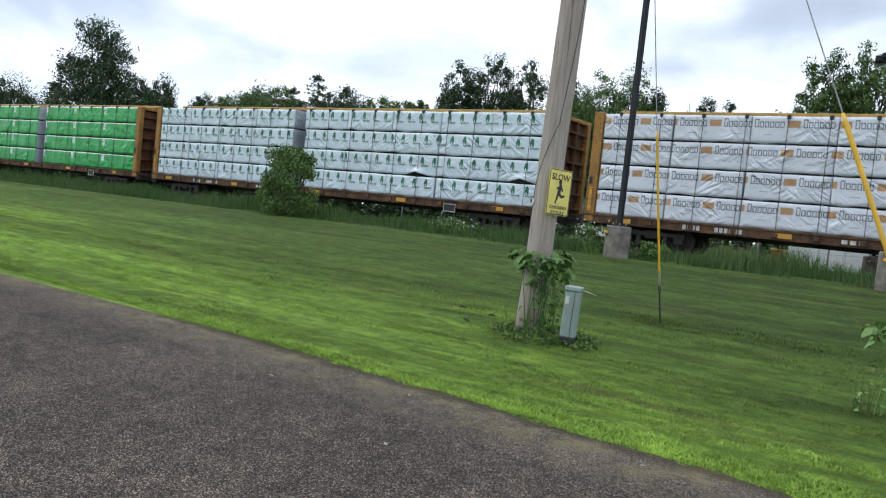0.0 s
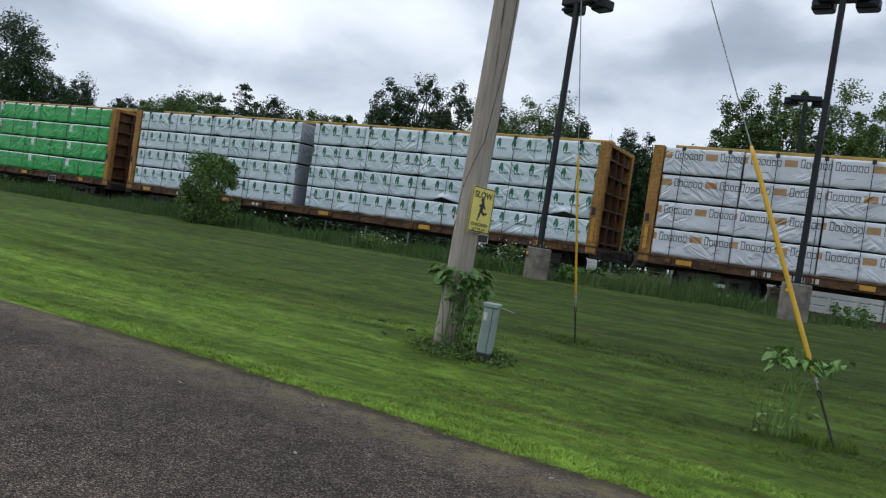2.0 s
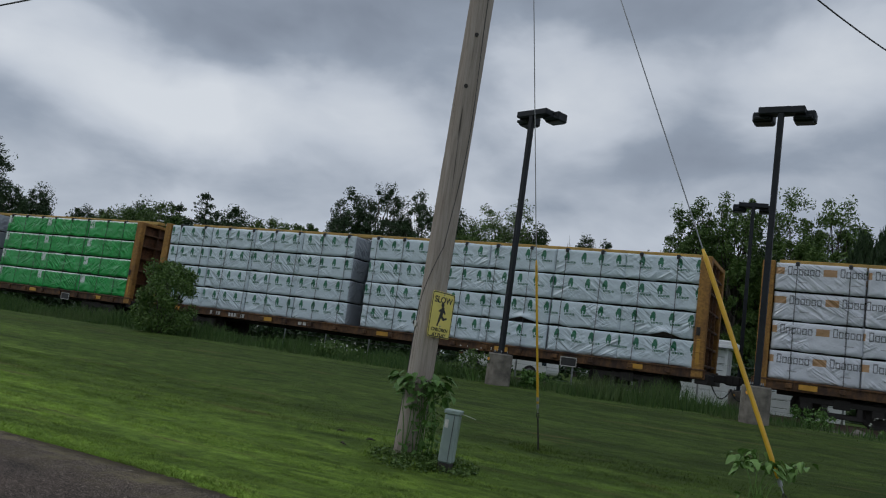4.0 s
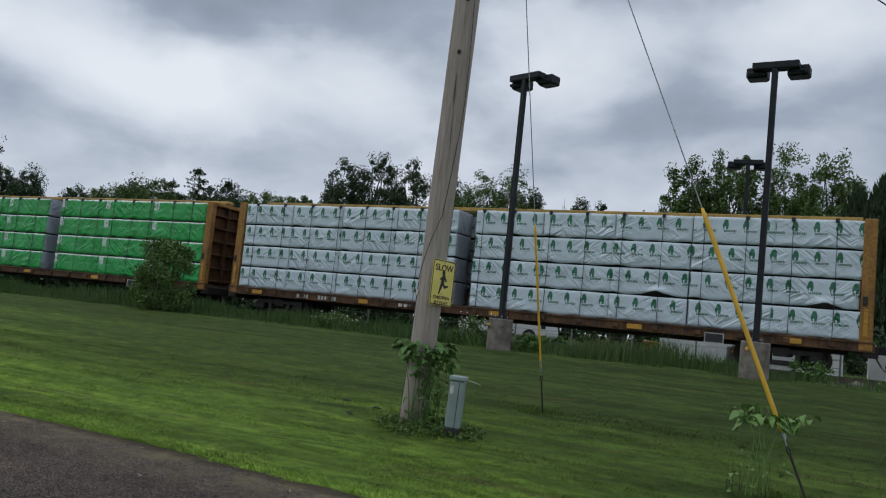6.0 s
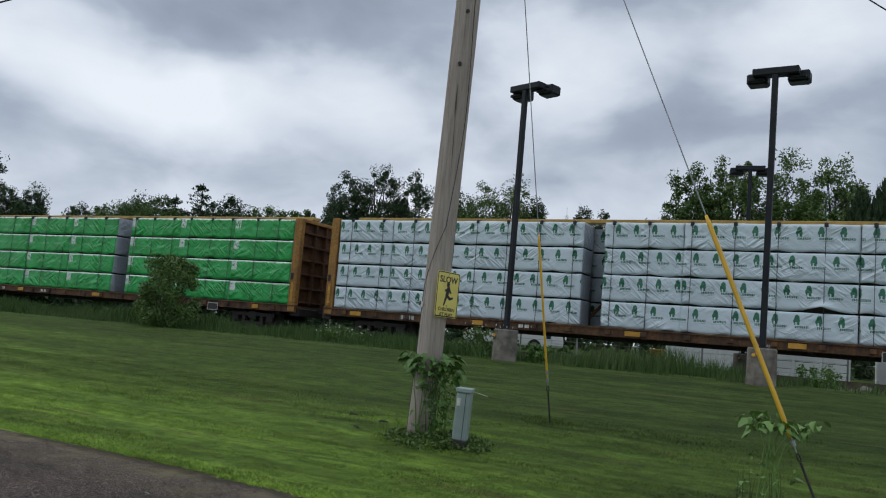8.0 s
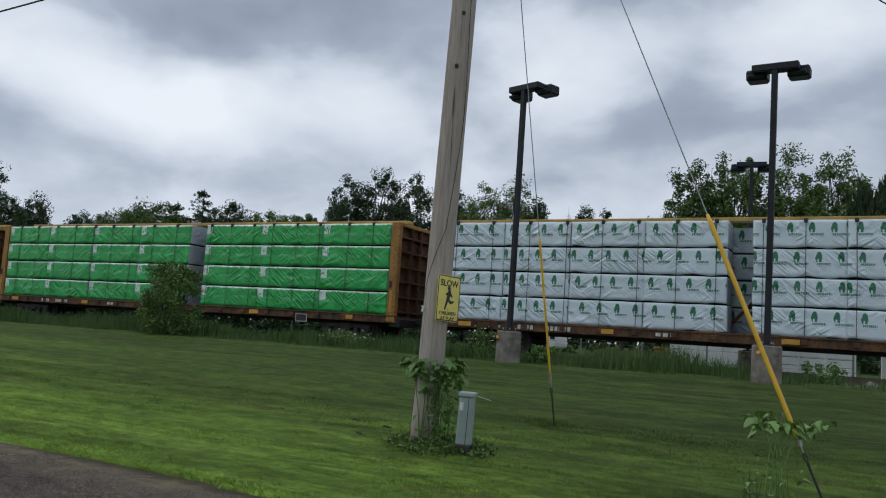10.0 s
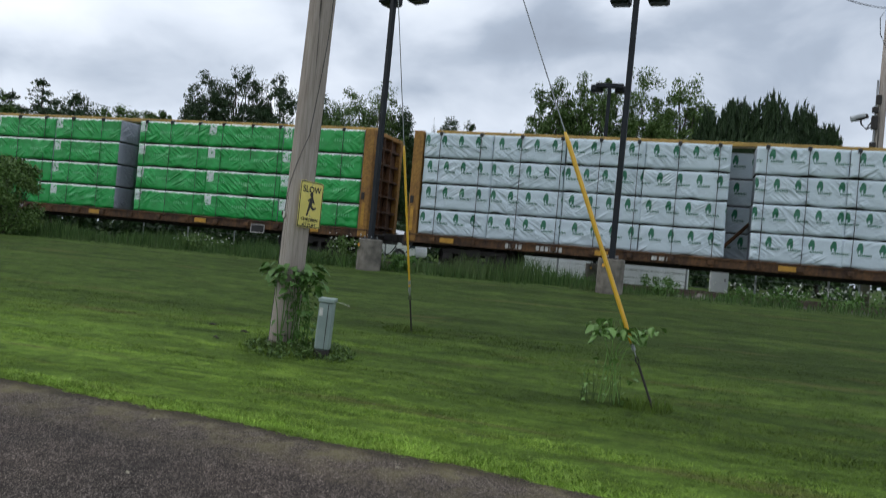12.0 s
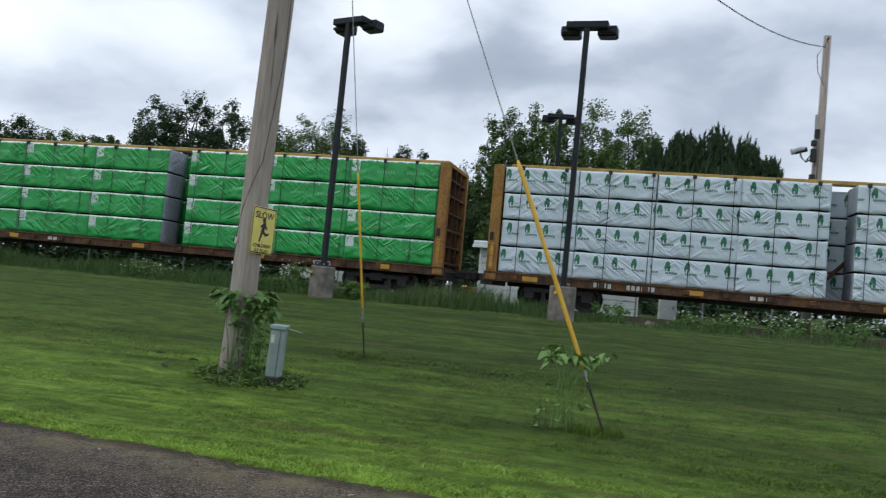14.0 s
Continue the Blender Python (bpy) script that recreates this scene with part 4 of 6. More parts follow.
def flat_bar(bm, x0, y0, x1, y1, r, z):
    d_ = Vector((x1 - x0, y1 - y0))
    a = math.atan2(d_.y, d_.x)
    vs = []
    for k in range(7):
        b = a + math.pi / 2 + math.pi * k / 6
        vs.append((x0 + r * math.cos(b), y0 + r * math.sin(b)))
    for k in range(7):
        b = a - math.pi / 2 + math.pi * k / 6
        vs.append((x1 + r * math.cos(b), y1 + r * math.sin(b)))
    lo, hi = [bm.verts.new((x, y, z - 0.0015)) for x, y in vs], [bm.verts.new((x, y, z + random.uniform(0, 0.0008))) for x, y in vs]
    bm.faces.new(hi)
    for k in range(len(vs)):
        j = (k + 1) % len(vs)
        bm.faces.new((lo[k], lo[j], hi[j], hi[k]))


def text_part(name, words, size, at, parent, width):
    cu = bpy.data.curves.new(name, "FONT")
    cu.body, cu.size, cu.align_x, cu.align_y, cu.extrude = words, size, "CENTER", "CENTER", 0.0008
    cu.offset = size * 0.02
    tmp = new("text_tmp", cu)
    deps = bpy.context.evaluated_depsgraph_get()
    me = bpy.data.meshes.new_from_object(tmp.evaluated_get(deps))
    bpy.data.objects.remove(tmp)
    xs = [v.co.x for v in me.vertices]
    k = width / (max(xs) - min(xs))
    for v in me.vertices:
        v.co.x *= k
    me.materials.clear()
    me.materials.append(M_BLACK)
    me.name = name
    ob = new(name, me)
    ob.parent, ob.location = parent, at
    return ob


build_pole()


def build_guy(anchor, attach_z, k0, k1, r, side=0.0):
    """A guy wire from the pole to its anchor rod, with a yellow plastic guard."""
    a = Vector(anchor)
    b = on_pole(attach_z) + Vector((side, 0, 0))
    d_ = (b - a)
    g = root("guy_wire", Matrix.Translation(a))
    part("wire", tube([d_ * 0.05, d_ * 0.99], 0.0075, 6), M_GALV, g, "grey twisted guy wire")
    part("guard", tube([d_ * k0, d_ * (k0 + 0.002), d_ * ((k0 + k1) / 2), d_ * (k1 - 0.01), d_ * k1], [r * 0.8, r * 0.95, r, r * 1.08, r * 0.6], 10), M_GUARD, g, "long yellow plastic guard", smooth=True)
    part("anchor_rod", tube([-d_ * 0.012, d_ * 0.042], 0.013, 8), M_STEEL, g, "dark steel anchor rod")
    bm = bmesh.new()
    e = d_ * 0.046
    n = d_.normalized()
    s_ = n.orthogonal().normalized()
    add_tube(bm, [e + (n * math.cos(q) * 0.04 + s_ * math.sin(q) * 0.02) for q in np.linspace(0, 2 * math.pi, 13)], 0.009, 6, cap=False)
    part("thimble", bm, M_STEEL, g, "steel eye and thimble")
    for q in (0.058, 0.068):
        c = d_ * q
        part("clamp", tube([c - n * 0.03, c + n * 0.03], 0.022, 8), M_GALV, g)
    tagged(g, "grey guy wire with yellow plastic guard anchored in the lawn", "guy wire", "guy wires of the pole")


A1, A2 = (-3.98, 11.57, 0.36), (-0.21, 8.77, 0.12)
build_guy(A1, 11.3, 0.062, 0.255, 0.018)
build_guy(A2, 11.25, 0.062, 0.268, 0.025, -0.09)


def sag_wire(label, a, b, sag, r=0.012):
    a, b = Vector(a), Vector(b)
    ob = root("overhead_wire", Matrix.Translation(a))
    pth = [(b - a) * q - Vector((0, 0, 4 * sag * q * (1 - q))) for q in np.linspace(0, 1, 25)]
    part("wire", tube(pth, r, 5), M_CABLE, ob)
    tagged(ob, label, "wire")


sag_wire("black overhead cable sagging between two poles", on_pole(11.0), (6.12, 31.4, 11.7), 1.45, 0.018)
sag_wire("black overhead cable running along the road", on_pole(8.15), (-62, 10.5, 8.6), 0.9, 0.018)


M_LENS = plain("dark lamp lens", (0.02, 0.02, 0.022), 0.5, vary=0.1)


def build_lamp(x, y, gz, post_h, az, lean=0.0, base_h=0.78, base=True, head_gap=0.0):
    """A parking-lot lamp: round concrete base, square post, two shoebox heads on a short arm."""
    lamp = root("lamp_post", Matrix.Translation((x, y, gz)) @ pose(0, 0, 0, 0, lean, az))
    if base:
        bm = bmesh.new()
        add_tube(bm, [(0, 0, -0.3), (0, 0, base_h - 0.03), (0, 0, base_h)], [0.31, 0.305, 0.285], 24)
        part("concrete_base", bm, M_CONCRETE, lamp, "round concrete base with rust stain", smooth=False)
        part("paint_mark", tube([(-0.12, -0.302, base_h - 0.16), (-0.12, -0.29, base_h - 0.16)], 0.04, 10), M_ORANGE, lamp, "orange paint mark")
        part("base_plate", boxes(((-0.14, -0.14, base_h), (0.14, 0.14, base_h + 0.03)), bevel=0.006), M_LAMP, lamp)
        for a in (-0.11, 0.11):
            for b in (-0.11, 0.11):
                part("anchor_bolt", tube([(a, b, base_h + 0.03), (a, b, base_h + 0.08)], 0.014, 6), M_GALV, lamp)
    top = base_h + post_h
    bm = boxes(((-0.062, -0.062, base_h + 0.03), (0.062, 0.062, top)), bevel=0.012)
    part("post", bm, M_LAMP, lamp, "dark slate square steel post")
    part("arm", boxes(((-0.49, -0.06, top), (0.49, 0.24, top + 0.16)), bevel=0.015), M_LAMP, lamp, "dark slate arm box")
    for s_ in (-1, 1):
        x0, x1 = sorted((s_ * 0.21, s_ * 0.67))
        bm = boxes(((x0, 0.242, top - 0.09), (x1, 0.62, top + 0.15)), bevel=0.03)
        add_box(bm, (x0 + 0.06, 0.10, top - 0.075), (x1 - 0.05, 0.25, top - 0.003), 0.015)
        hd = part("lamp_head", bm, M_LAMP, lamp, "dark shoebox lamp head")
        part("lens", boxes(((x0 + 0.04, 0.28, top - 0.105), (x1 - 0.04, 0.58, top - 0.092))), M_LENS, hd, "dark lens")
    part("photocell", tube([(0.33, 0.42, top + 0.15), (0.33, 0.42, top + 0.22)], 0.035, 8), M_LAMP, lamp)
    tagged(lamp, "dark slate parking-lot lamp post with two heads on a concrete base", "lamp post", "lamp posts")
    return lamp


build_lamp(-7.63, 18.4, 1.0, 6.16, -18.5, lean=0.6)
build_lamp(-1.66, 18.43, 1.02, 6.1, -5, lean=0.5)
build_lamp(-3.2, 28.9, 0.9, 6.4, 8)


def build_pedestal():
    gz = ground_z(-4.3, 9.13)
    ped = root("cable_pedestal", Matrix.Translation((-4.31, 9.13, gz)) @ pose(0, 0, 0, 0.0, 2.2, 14))
    bm = boxes(((-0.092, -0.092, 0.10), (0.092, 0.092, 0.70)), bevel=0.02)
    body = part("housing", bm, M_PED, ped, "grey-green plastic housing")
    part("cap", boxes(((-0.104, -0.104, 0.70), (0.104, 0.104, 0.755)), bevel=0.009), M_PED, ped, "slightly wider cap")
    part("skirt", boxes(((-0.085, -0.085, -0.1), (0.085, 0.085, 0.098)), bevel=0.01), M_STEEL, ped, "dark lower skirt")
    part("seam", boxes(((0.03, -0.0965, 0.11), (0.037, -0.0925, 0.69))), M_BLACK, ped)
    part("sticker", boxes(((-0.075, -0.0955, 0.53), (-0.03, -0.0925, 0.63)), bevel=0.001), M_LETTER, ped, "white sticker")
    part("stray_wire", tube([(0.1, 0, 0.72), (0.2, -0.05, 0.71), (0.3, -0.06, 0.69)], 0.004, 5), M_LETTER, ped, "short pale stray wire")
    tagged(ped, "grey-green plastic cable pedestal beside the wooden pole", "pedestal")


build_pedestal()


def build_far_pole():
    p_ = root("camera_pole", Matrix.Translation((6.12, 31.4, 0.9)))
    part("shaft", tube([(0, 0, -0.2), (0.03, 0, 6), (0.05, 0, 11.2)], [0.16, 0.15, 0.13], 14), M_POLE, p_, "grey wooden shaft", smooth=True)
    part("junction_box", boxes(((-0.2, -0.2, 7.3), (-0.02, -0.13, 7.65)), bevel=0.02), M_STEEL, p_)
    part("bracket_arm", tube([(-0.1, 0, 6.62), (-0.42, -0.08, 6.42), (-0.60, -0.1, 6.60), (-0.62, -0.1, 6.74)], 0.03, 6), M_STEEL, p_, "dark bracket arm")
    part("brace_arm", tube([(-0.1, 0, 6.95), (-0.42, -0.08, 6.44)], 0.022, 6), M_STEEL, p_, "dark bracket arm")
    cam_b = part("security_camera", tube([(-0.40, -0.1, 6.90), (-0.43, -0.1, 6.89), (-0.80, -0.1, 6.78), (-0.84, -0.1, 6.768)], [0.07, 0.095, 0.095, 0.085], 12), M_STEEL, p_, "dark security camera housing")
    part("lens", tube([(-0.842, -0.1, 6.767), (-0.86, -0.1, 6.762)], 0.06, 10), M_GLASS, cam_b, "dark glass front")
    part("visor", tube([(-0.50, -0.1, 6.90), (-0.95, -0.1, 6.765)], [0.105, 0.112], 12), M_SIDING_GAP, cam_b, "pale sun shield")
    part("conduit", tube([(-0.19, -0.06, 0.2), (-0.17, -0.06, 4.0), (-0.16, -0.06, 8.2)], 0.035, 7), M_GALV, p_, "grey conduit")
    for z, h_ in ((5.6, 0.35), (6.4, 0.5), (7.0, 0.22)):
        part("equipment_box", boxes(((-0.30, -0.26, z), (-0.10, -0.12, z + h_)), bevel=0.02), M_STEEL, p_, "dark equipment box")
    part("insulator", tube([(0.02, -0.2, 11.0), (0.02, -0.34, 11.02)], 0.04, 8), M_STEEL, p_)
    part("cable_loop", tube([(0.05, -0.13, 11.0), (-0.3, -0.2, 10.4), (-0.25, -0.2, 9.8), (0.0, -0.15, 9.3)], 0.014, 5), M_CABLE, p_)
    tagged(p_, "wooden utility pole with a dark security camera", "utility pole")


build_far_pole()

# ---- greenery ----


def blades(name, seed, count, place, height, width, lean, mat, label, category, kind="stuff"):
    """Many grass blades as one sheet of triangles: place(rng, n) gives x, y."""
    rng = np.random.default_rng(seed)
    x, y = place(rng, count)
    z = np.array([ground_z(a, b) for a, b in zip(x, y)]) - 0.01
    n = len(x)
    h = height(rng, x, y)
    a = rng.uniform(0, 2 * np.pi, n)
    w = width * rng.uniform(0.6, 1.4, n)
    lx, ly = lean * h * rng.normal(0, 1, n), lean * h * rng.normal(0, 1, n)
    dx, dy = np.cos(a) * w / 2, np.sin(a) * w / 2
    v = np.empty((n, 5, 3))
    v[:, 0] = np.stack([x - dx, y - dy, z], 1)
    v[:, 1] = np.stack([x + dx, y + dy, z], 1)
    v[:, 2] = np.stack([x + dx * 0.7 + lx * 0.35, y + dy * 0.7 + ly * 0.35, z + h * 0.6], 1)
    v[:, 3] = np.stack([x - dx * 0.7 + lx * 0.35, y - dy * 0.7 + ly * 0.35, z + h * 0.6], 1)
    v[:, 4] = np.stack([x + lx, y + ly, z + h], 1)
    i = np.arange(n) * 5
    faces = np.concatenate([np.stack([i, i + 1, i + 2, i + 3], 1).ravel(), np.stack([i + 3, i + 2, i + 4], 1).ravel()])
    me = bpy.data.meshes.new(name)
    me.vertices.add(n * 5)
    me.vertices.foreach_set("co", v.ravel())
    me.loops.add(len(faces))
    me.loops.foreach_set("vertex_index", faces.astype(np.int32))
    me.polygons.add(2 * n)
    me.polygons.foreach_set("loop_start", np.concatenate([np.arange(n) * 4, n * 4 + np.arange(n) * 3]).astype(np.int32))
    me.update(calc_edges=True)
    me.validate()
    me.materials.append(mat)
    return tagged(new(name, me), label, category, kind=kind)


def near_lawn(rng, n):
    y = 5.5 + 6.5 * rng.random(n * 2) ** 1.4
    x = rng.uniform(-2.1, 0.42, n * 2) * y
    keep = y > np.array([ragged_edge(a) for a in x]) + rng.normal(0, 0.02, n * 2)
    return x[keep][:n], y[keep][:n]


def far_lawn(rng, n):
    y = rng.uniform(9.5, 18.7, n)
    x = rng.uniform(-2.2, 0.42, n) * y
    return x, y


def edge_lawn(rng, n):
    x = rng.uniform(-14, 4, n)
    y = np.array([ragged_edge(a) for a in x]) + np.abs(rng.normal(0, 0.13, n)) - 0.045
    return x, y


def weed_band(rng, n):
    x = rng.uniform(-62, 12, n)
    y = 18.7 + 5.0 * rng.random(n) ** 1.2
    clump = np.array([noise.noise(Vector((a * 0.8, b * 0.7, 4.0))) for a, b in zip(x, y)])
    keep = (clump + rng.normal(0, 0.25, n) > -0.12) & ~((x > -0.6) & (rng.random(n) < 0.6))
    return x[keep], y[keep]


def weed_height(rng, x, y):
    clump = np.array([noise.noise(Vector((a * 0.5, b * 0.4, 1.0))) for a, b in zip(x, y)])
    tall = np.interp(x, [-62, -14, -9, -6.5, -5.5, -2.5, -1.5, 12], [0.55, 0.5, 0.42, 0.30, 0.62, 0.5, 0.20, 0.26])
    return np.clip(tall * (0.8 + 0.75 * clump) + rng.normal(0, 0.09, len(x)), 0.08, 0.95) * np.clip((y - 18.3) / 1.2, 0.25, 1)


def mown_height(rng, x, y):
    """Low windrows and ruts left by the mower, drawn out along the road."""
    rows = np.array([noise.noise(Vector((a * 0.22 + 3, b * 2.6 + a * 0.13, 2.0))) + 0.5 * noise.noise(Vector((a * 1.4, b * 5.5, 6.0))) for a, b in zip(x, y)])
    return rng.uniform(0.013, 0.033, len(x)) * np.clip(1.0 + 1.5 * rows, 0.45, 2.1)


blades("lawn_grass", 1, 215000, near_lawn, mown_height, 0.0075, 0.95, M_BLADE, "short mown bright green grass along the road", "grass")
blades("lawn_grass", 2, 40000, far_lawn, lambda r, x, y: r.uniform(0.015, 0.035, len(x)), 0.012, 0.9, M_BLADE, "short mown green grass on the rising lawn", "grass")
blades("edge_grass", 3, 22000, edge_lawn, lambda r, x, y: r.uniform(0.02, 0.05, len(x)), 0.0075, 0.9, M_BLADE, "ragged longer grass at the road edge", "grass")
blades("tall_weeds", 5, 95000, weed_band, weed_height, 0.017, 0.22, M_WEED, "tall green weeds and grass in front of the track", "weeds")


def leaf_cloud(rng, centres, radii, per, size, flat=0.0, core=0.45, tri=False, upright=False):
    """Leaf quads scattered round clump centres; gives vertices and faces."""
    c = np.repeat(np.asarray(centres, float), per, 0)
    r = np.repeat(np.asarray(radii, float), per)[:, None]
    d_ = rng.normal(0, 1, c.shape)
    d_ /= np.linalg.norm(d_, axis=1)[:, None] + 1e-9
    p_ = c + d_ * r * rng.random((len(c), 1)) ** core
    n = len(p_)
    a = rng.normal(0, 1, (n, 3))
    a /= np.linalg.norm(a, axis=1)[:, None]
    if upright:
        a = a * 0.38 + np.array([0.0, 0.0, 1.0])
    b = np.cross(a, rng.normal(0, 1, (n, 3)))
    b /= np.linalg.norm(b, axis=1)[:, None]
    if flat:
        a[:, 2] *= 1 - flat
        b[:, 2] *= 1 - flat
    s_ = (size * rng.uniform(0.6, 1.35, n))[:, None]
    if upright:
        v = np.stack([p_ - a * s_ * 0.4, p_ + b * s_ * 0.15, p_ + a * s_ * 0.8], 1)
        return v.reshape(-1, 3), np.arange(n * 3).reshape(n, 3)
    if tri:
        v = np.stack([p_ - a * s_ * 0.5, p_ + b * s_ * 0.42, p_ + a * s_ * 0.55], 1)
        return v.reshape(-1, 3), np.arange(n * 3).reshape(n, 3)
    v = np.stack([p_ - a * s_ * 0.5, p_ + b * s_ * 0.32, p_ + a * s_ * 0.6, p_ - b * s_ * 0.32], 1)
    f_ = np.arange(n * 4).reshape(n, 4)
    return v.reshape(-1, 3), f_


def crown_points(rng, style, count):
    """Clump centres inside a crown of unit height and unit width standing on z = 0."""
    out = []
    while len(out) < count:
        x, y, z = rng.uniform(-0.5, 0.5), rng.uniform(-0.5, 0.5), rng.uniform(0.12, 1)
        r = math.hypot(x, y) * 2
        if style == "oval":
            lim = math.sin(min(1, max(0, (z - 0.1) / 0.9)) ** 0.75 * math.pi) ** 0.6
        elif style == "taper":
            lim = min(1.0, 0.45 + z * 2.2) * (1.03 - z) ** 0.62
        elif style == "cone":
            lim = (1 - z) * 1.0 + 0.02
        elif style == "spiky":
            lim = 0.9 if z < 0.75 else 0.7
        elif style == "open":
            lim = math.sin(min(1, max(0, (z - 0.05) / 0.95)) ** 1.15 * math.pi) ** 0.5
        else:
            lim = math.sqrt(max(0, 1 - ((z - 0.5) / 0.5) ** 2))
        lump = 0.86 + 0.36 * noise.noise(Vector((math.atan2(y, x) * 1.3 + rng.integers(1, 2), z * 4.0, count * 0.37)))
        if r < lim * lump and r > lim * lump * (0.25 if style != "cone" else 0.0):
            out.append((x, y, z))
    return out


def make_tree(style, seed, height, width, leaf, size, clumps=70, per=42, m=None, label="", bare=False, clump_r=None):
    rng = np.random.default_rng(seed)
    tree = root("tree", m)
    bm = bmesh.new()
    lean = rng.normal(0, 0.02, 2) * height
    top = Vector((lean[0], lean[1], height * (0.92 if style in ("cone", "spiky") else 0.72)))
    r0 = (0.007 if bare else 0.022) * height
    add_tube(bm, [(0, 0, -0.3), (lean[0] * 0.2, lean[1] * 0.2, height * 0.25), (lean[0] * 0.6, lean[1] * 0.6, height * 0.5), top], [r0, r0 * 0.8, r0 * 0.5, r0 * 0.15], 8)
    pts = [(p_[0] * width + lean[0] * p_[2], p_[1] * width + lean[1] * p_[2], p_[2] * height) for p_ in crown_points(rng, style, clumps)]
    for p_ in pts[:: 4 if not bare else 1]:
        q = Vector(p_)
        z0 = min(max(height * 0.18, q.z * (0.75 if style == "cone" else 0.55)), top.z * 0.95)
        s_ = Vector((lean[0] * z0 / height, lean[1] * z0 / height, z0))
        mid = (s_ + q) / 2 + Vector(rng.normal(0, 0.02, 3)) * height
        mid.z += 0.02 * height
        rr = 0.0065 * height * (0.5 if bare else 1)
        add_tube(bm, [s_, mid, q], [rr, rr * 0.6, rr * 0.2], 5, cap=False)
    part("trunk", bm, M_BARK, tree, "dark bark trunk and limbs")
    if not bare:
        cr_ = clump_r or 0.10
        v, f_ = leaf_cloud(rng, pts, [cr_ * (width + height * 0.35) * rng.uniform(0.4, 1.45) for _ in pts], per, size, core=0.5, tri=True)
        crown = soup("crown", v.tolist(), f_.tolist(), leaf, tree)
    tagged(tree, label, "tree", "trees behind the track")
    return tree


def make_conifer(seed, height, width, m):
    """A spruce: tiers of drooping boughs, each a row of needle tufts."""
    rng = np.random.default_rng(seed)
    tree = root("conifer_tree", m)
    bm = tube([(0, 0, -0.3), (0, 0, height)], [0.22, 0.03], 8)
    cs, rs = [], []
    for q in np.linspace(0.12, 0.97, 24):
        for _ in range(5):
            q = min(0.98, q + rng.normal(0, 0.012))
            a = rng.uniform(0, 2 * math.pi)
            reach = width * 0.5 * (1.03 - q) ** 0.7 * rng.uniform(0.4, 1.15) + 0.1
            tip = (reach * math.cos(a), reach * math.sin(a), q * height - 0.04 * reach)
            add_tube(bm, [(0, 0, q * height), (tip[0] * 0.5, tip[1] * 0.5, q * height - 0.11 * reach), tip], [0.03, 0.02, 0.008], 4, cap=False)
            for s_ in np.linspace(0.15, 1, max(3, int(reach / 0.28))):
                cs.append((tip[0] * s_, tip[1] * s_, q * height - reach * (0.34 * s_ - 0.30 * s_ * s_) - rng.uniform(0, 0.12)))
                rs.append(0.30 * (1.15 - 0.6 * s_))
    part("trunk", bm, M_BARK, tree, "dark bark trunk and boughs")
    v, f_ = leaf_cloud(rng, cs, rs, 18, 0.18, 0.3, 0.7)
    soup("crown", v.tolist(), f_.tolist(), M_LEAF_C, tree)
    tagged(tree, "dark spruce with tiers of drooping ragged boughs", "tree", "trees behind the track")


def make_spire(seed, height, width, m):
    """An upright evergreen with many pointed tips."""
    rng = np.random.default_rng(seed)
    tree = root("evergreen_tree", m)
    part("trunk", tube([(0, 0, -0.3), (0, 0, height * 0.7)], [0.2, 0.05], 8), M_BARK, tree, "dark bark trunk")
    vs, fs, off = [], [], 0
    for i in range(230):
        a, r = rng.uniform(0, 2 * math.pi), width * 0.56 * math.sqrt(rng.random())
        x, y = r * math.cos(a), r * math.sin(a)
        top = height * (0.99 - 0.28 * (r / (width * 0.5)) ** 2 + rng.normal(0, 0.02))
        base = top - height * rng.uniform(0.30, 0.45)
        ox, oy = x * 0.12, y * 0.12
        cs, rs = [], []
        for q in np.linspace(0, 1, 20):
            cs.append((x + ox * q + rng.normal(0, 0.02) * width, y + oy * q + rng.normal(0, 0.02) * width, base + (top - base) * q))
            rs.append(0.075 * width * (1.02 - q) + 0.03)
        v, f_ = leaf_cloud(rng, cs, rs, 16, 0.34, 0.0, 0.6, True, True)
        vs.append(v)
        fs.append(f_ + off)
        off += len(v)
    cs = [(rng.uniform(-0.45, 0.45) * width, rng.uniform(-0.45, 0.45) * width, rng.uniform(0.08, 0.74) * height) for _ in range(110)]
    v, f_ = leaf_cloud(rng, cs, [0.22 * width] * 110, 190, 0.36, 0.0, 0.6, True, True)
    vs.append(v)
    fs.append(f_ + off)
    soup("crown", np.concatenate(vs).tolist(), np.concatenate(fs).tolist(), M_LEAF_C, tree)
    tagged(tree, "dense dark evergreen tree with many upright pointed tips", "tree", "trees behind the track")


def spot(az, dist, z=None):
    x, y = -dist * math.sin(radians(az)), dist * math.cos(radians(az))
    return Matrix.Translation((x, y, ground_z(x, y) if z is None else z))


def top_height(el, dist, m):
    return 1.6 + dist * math.tan(radians(el)) - m.translation.z


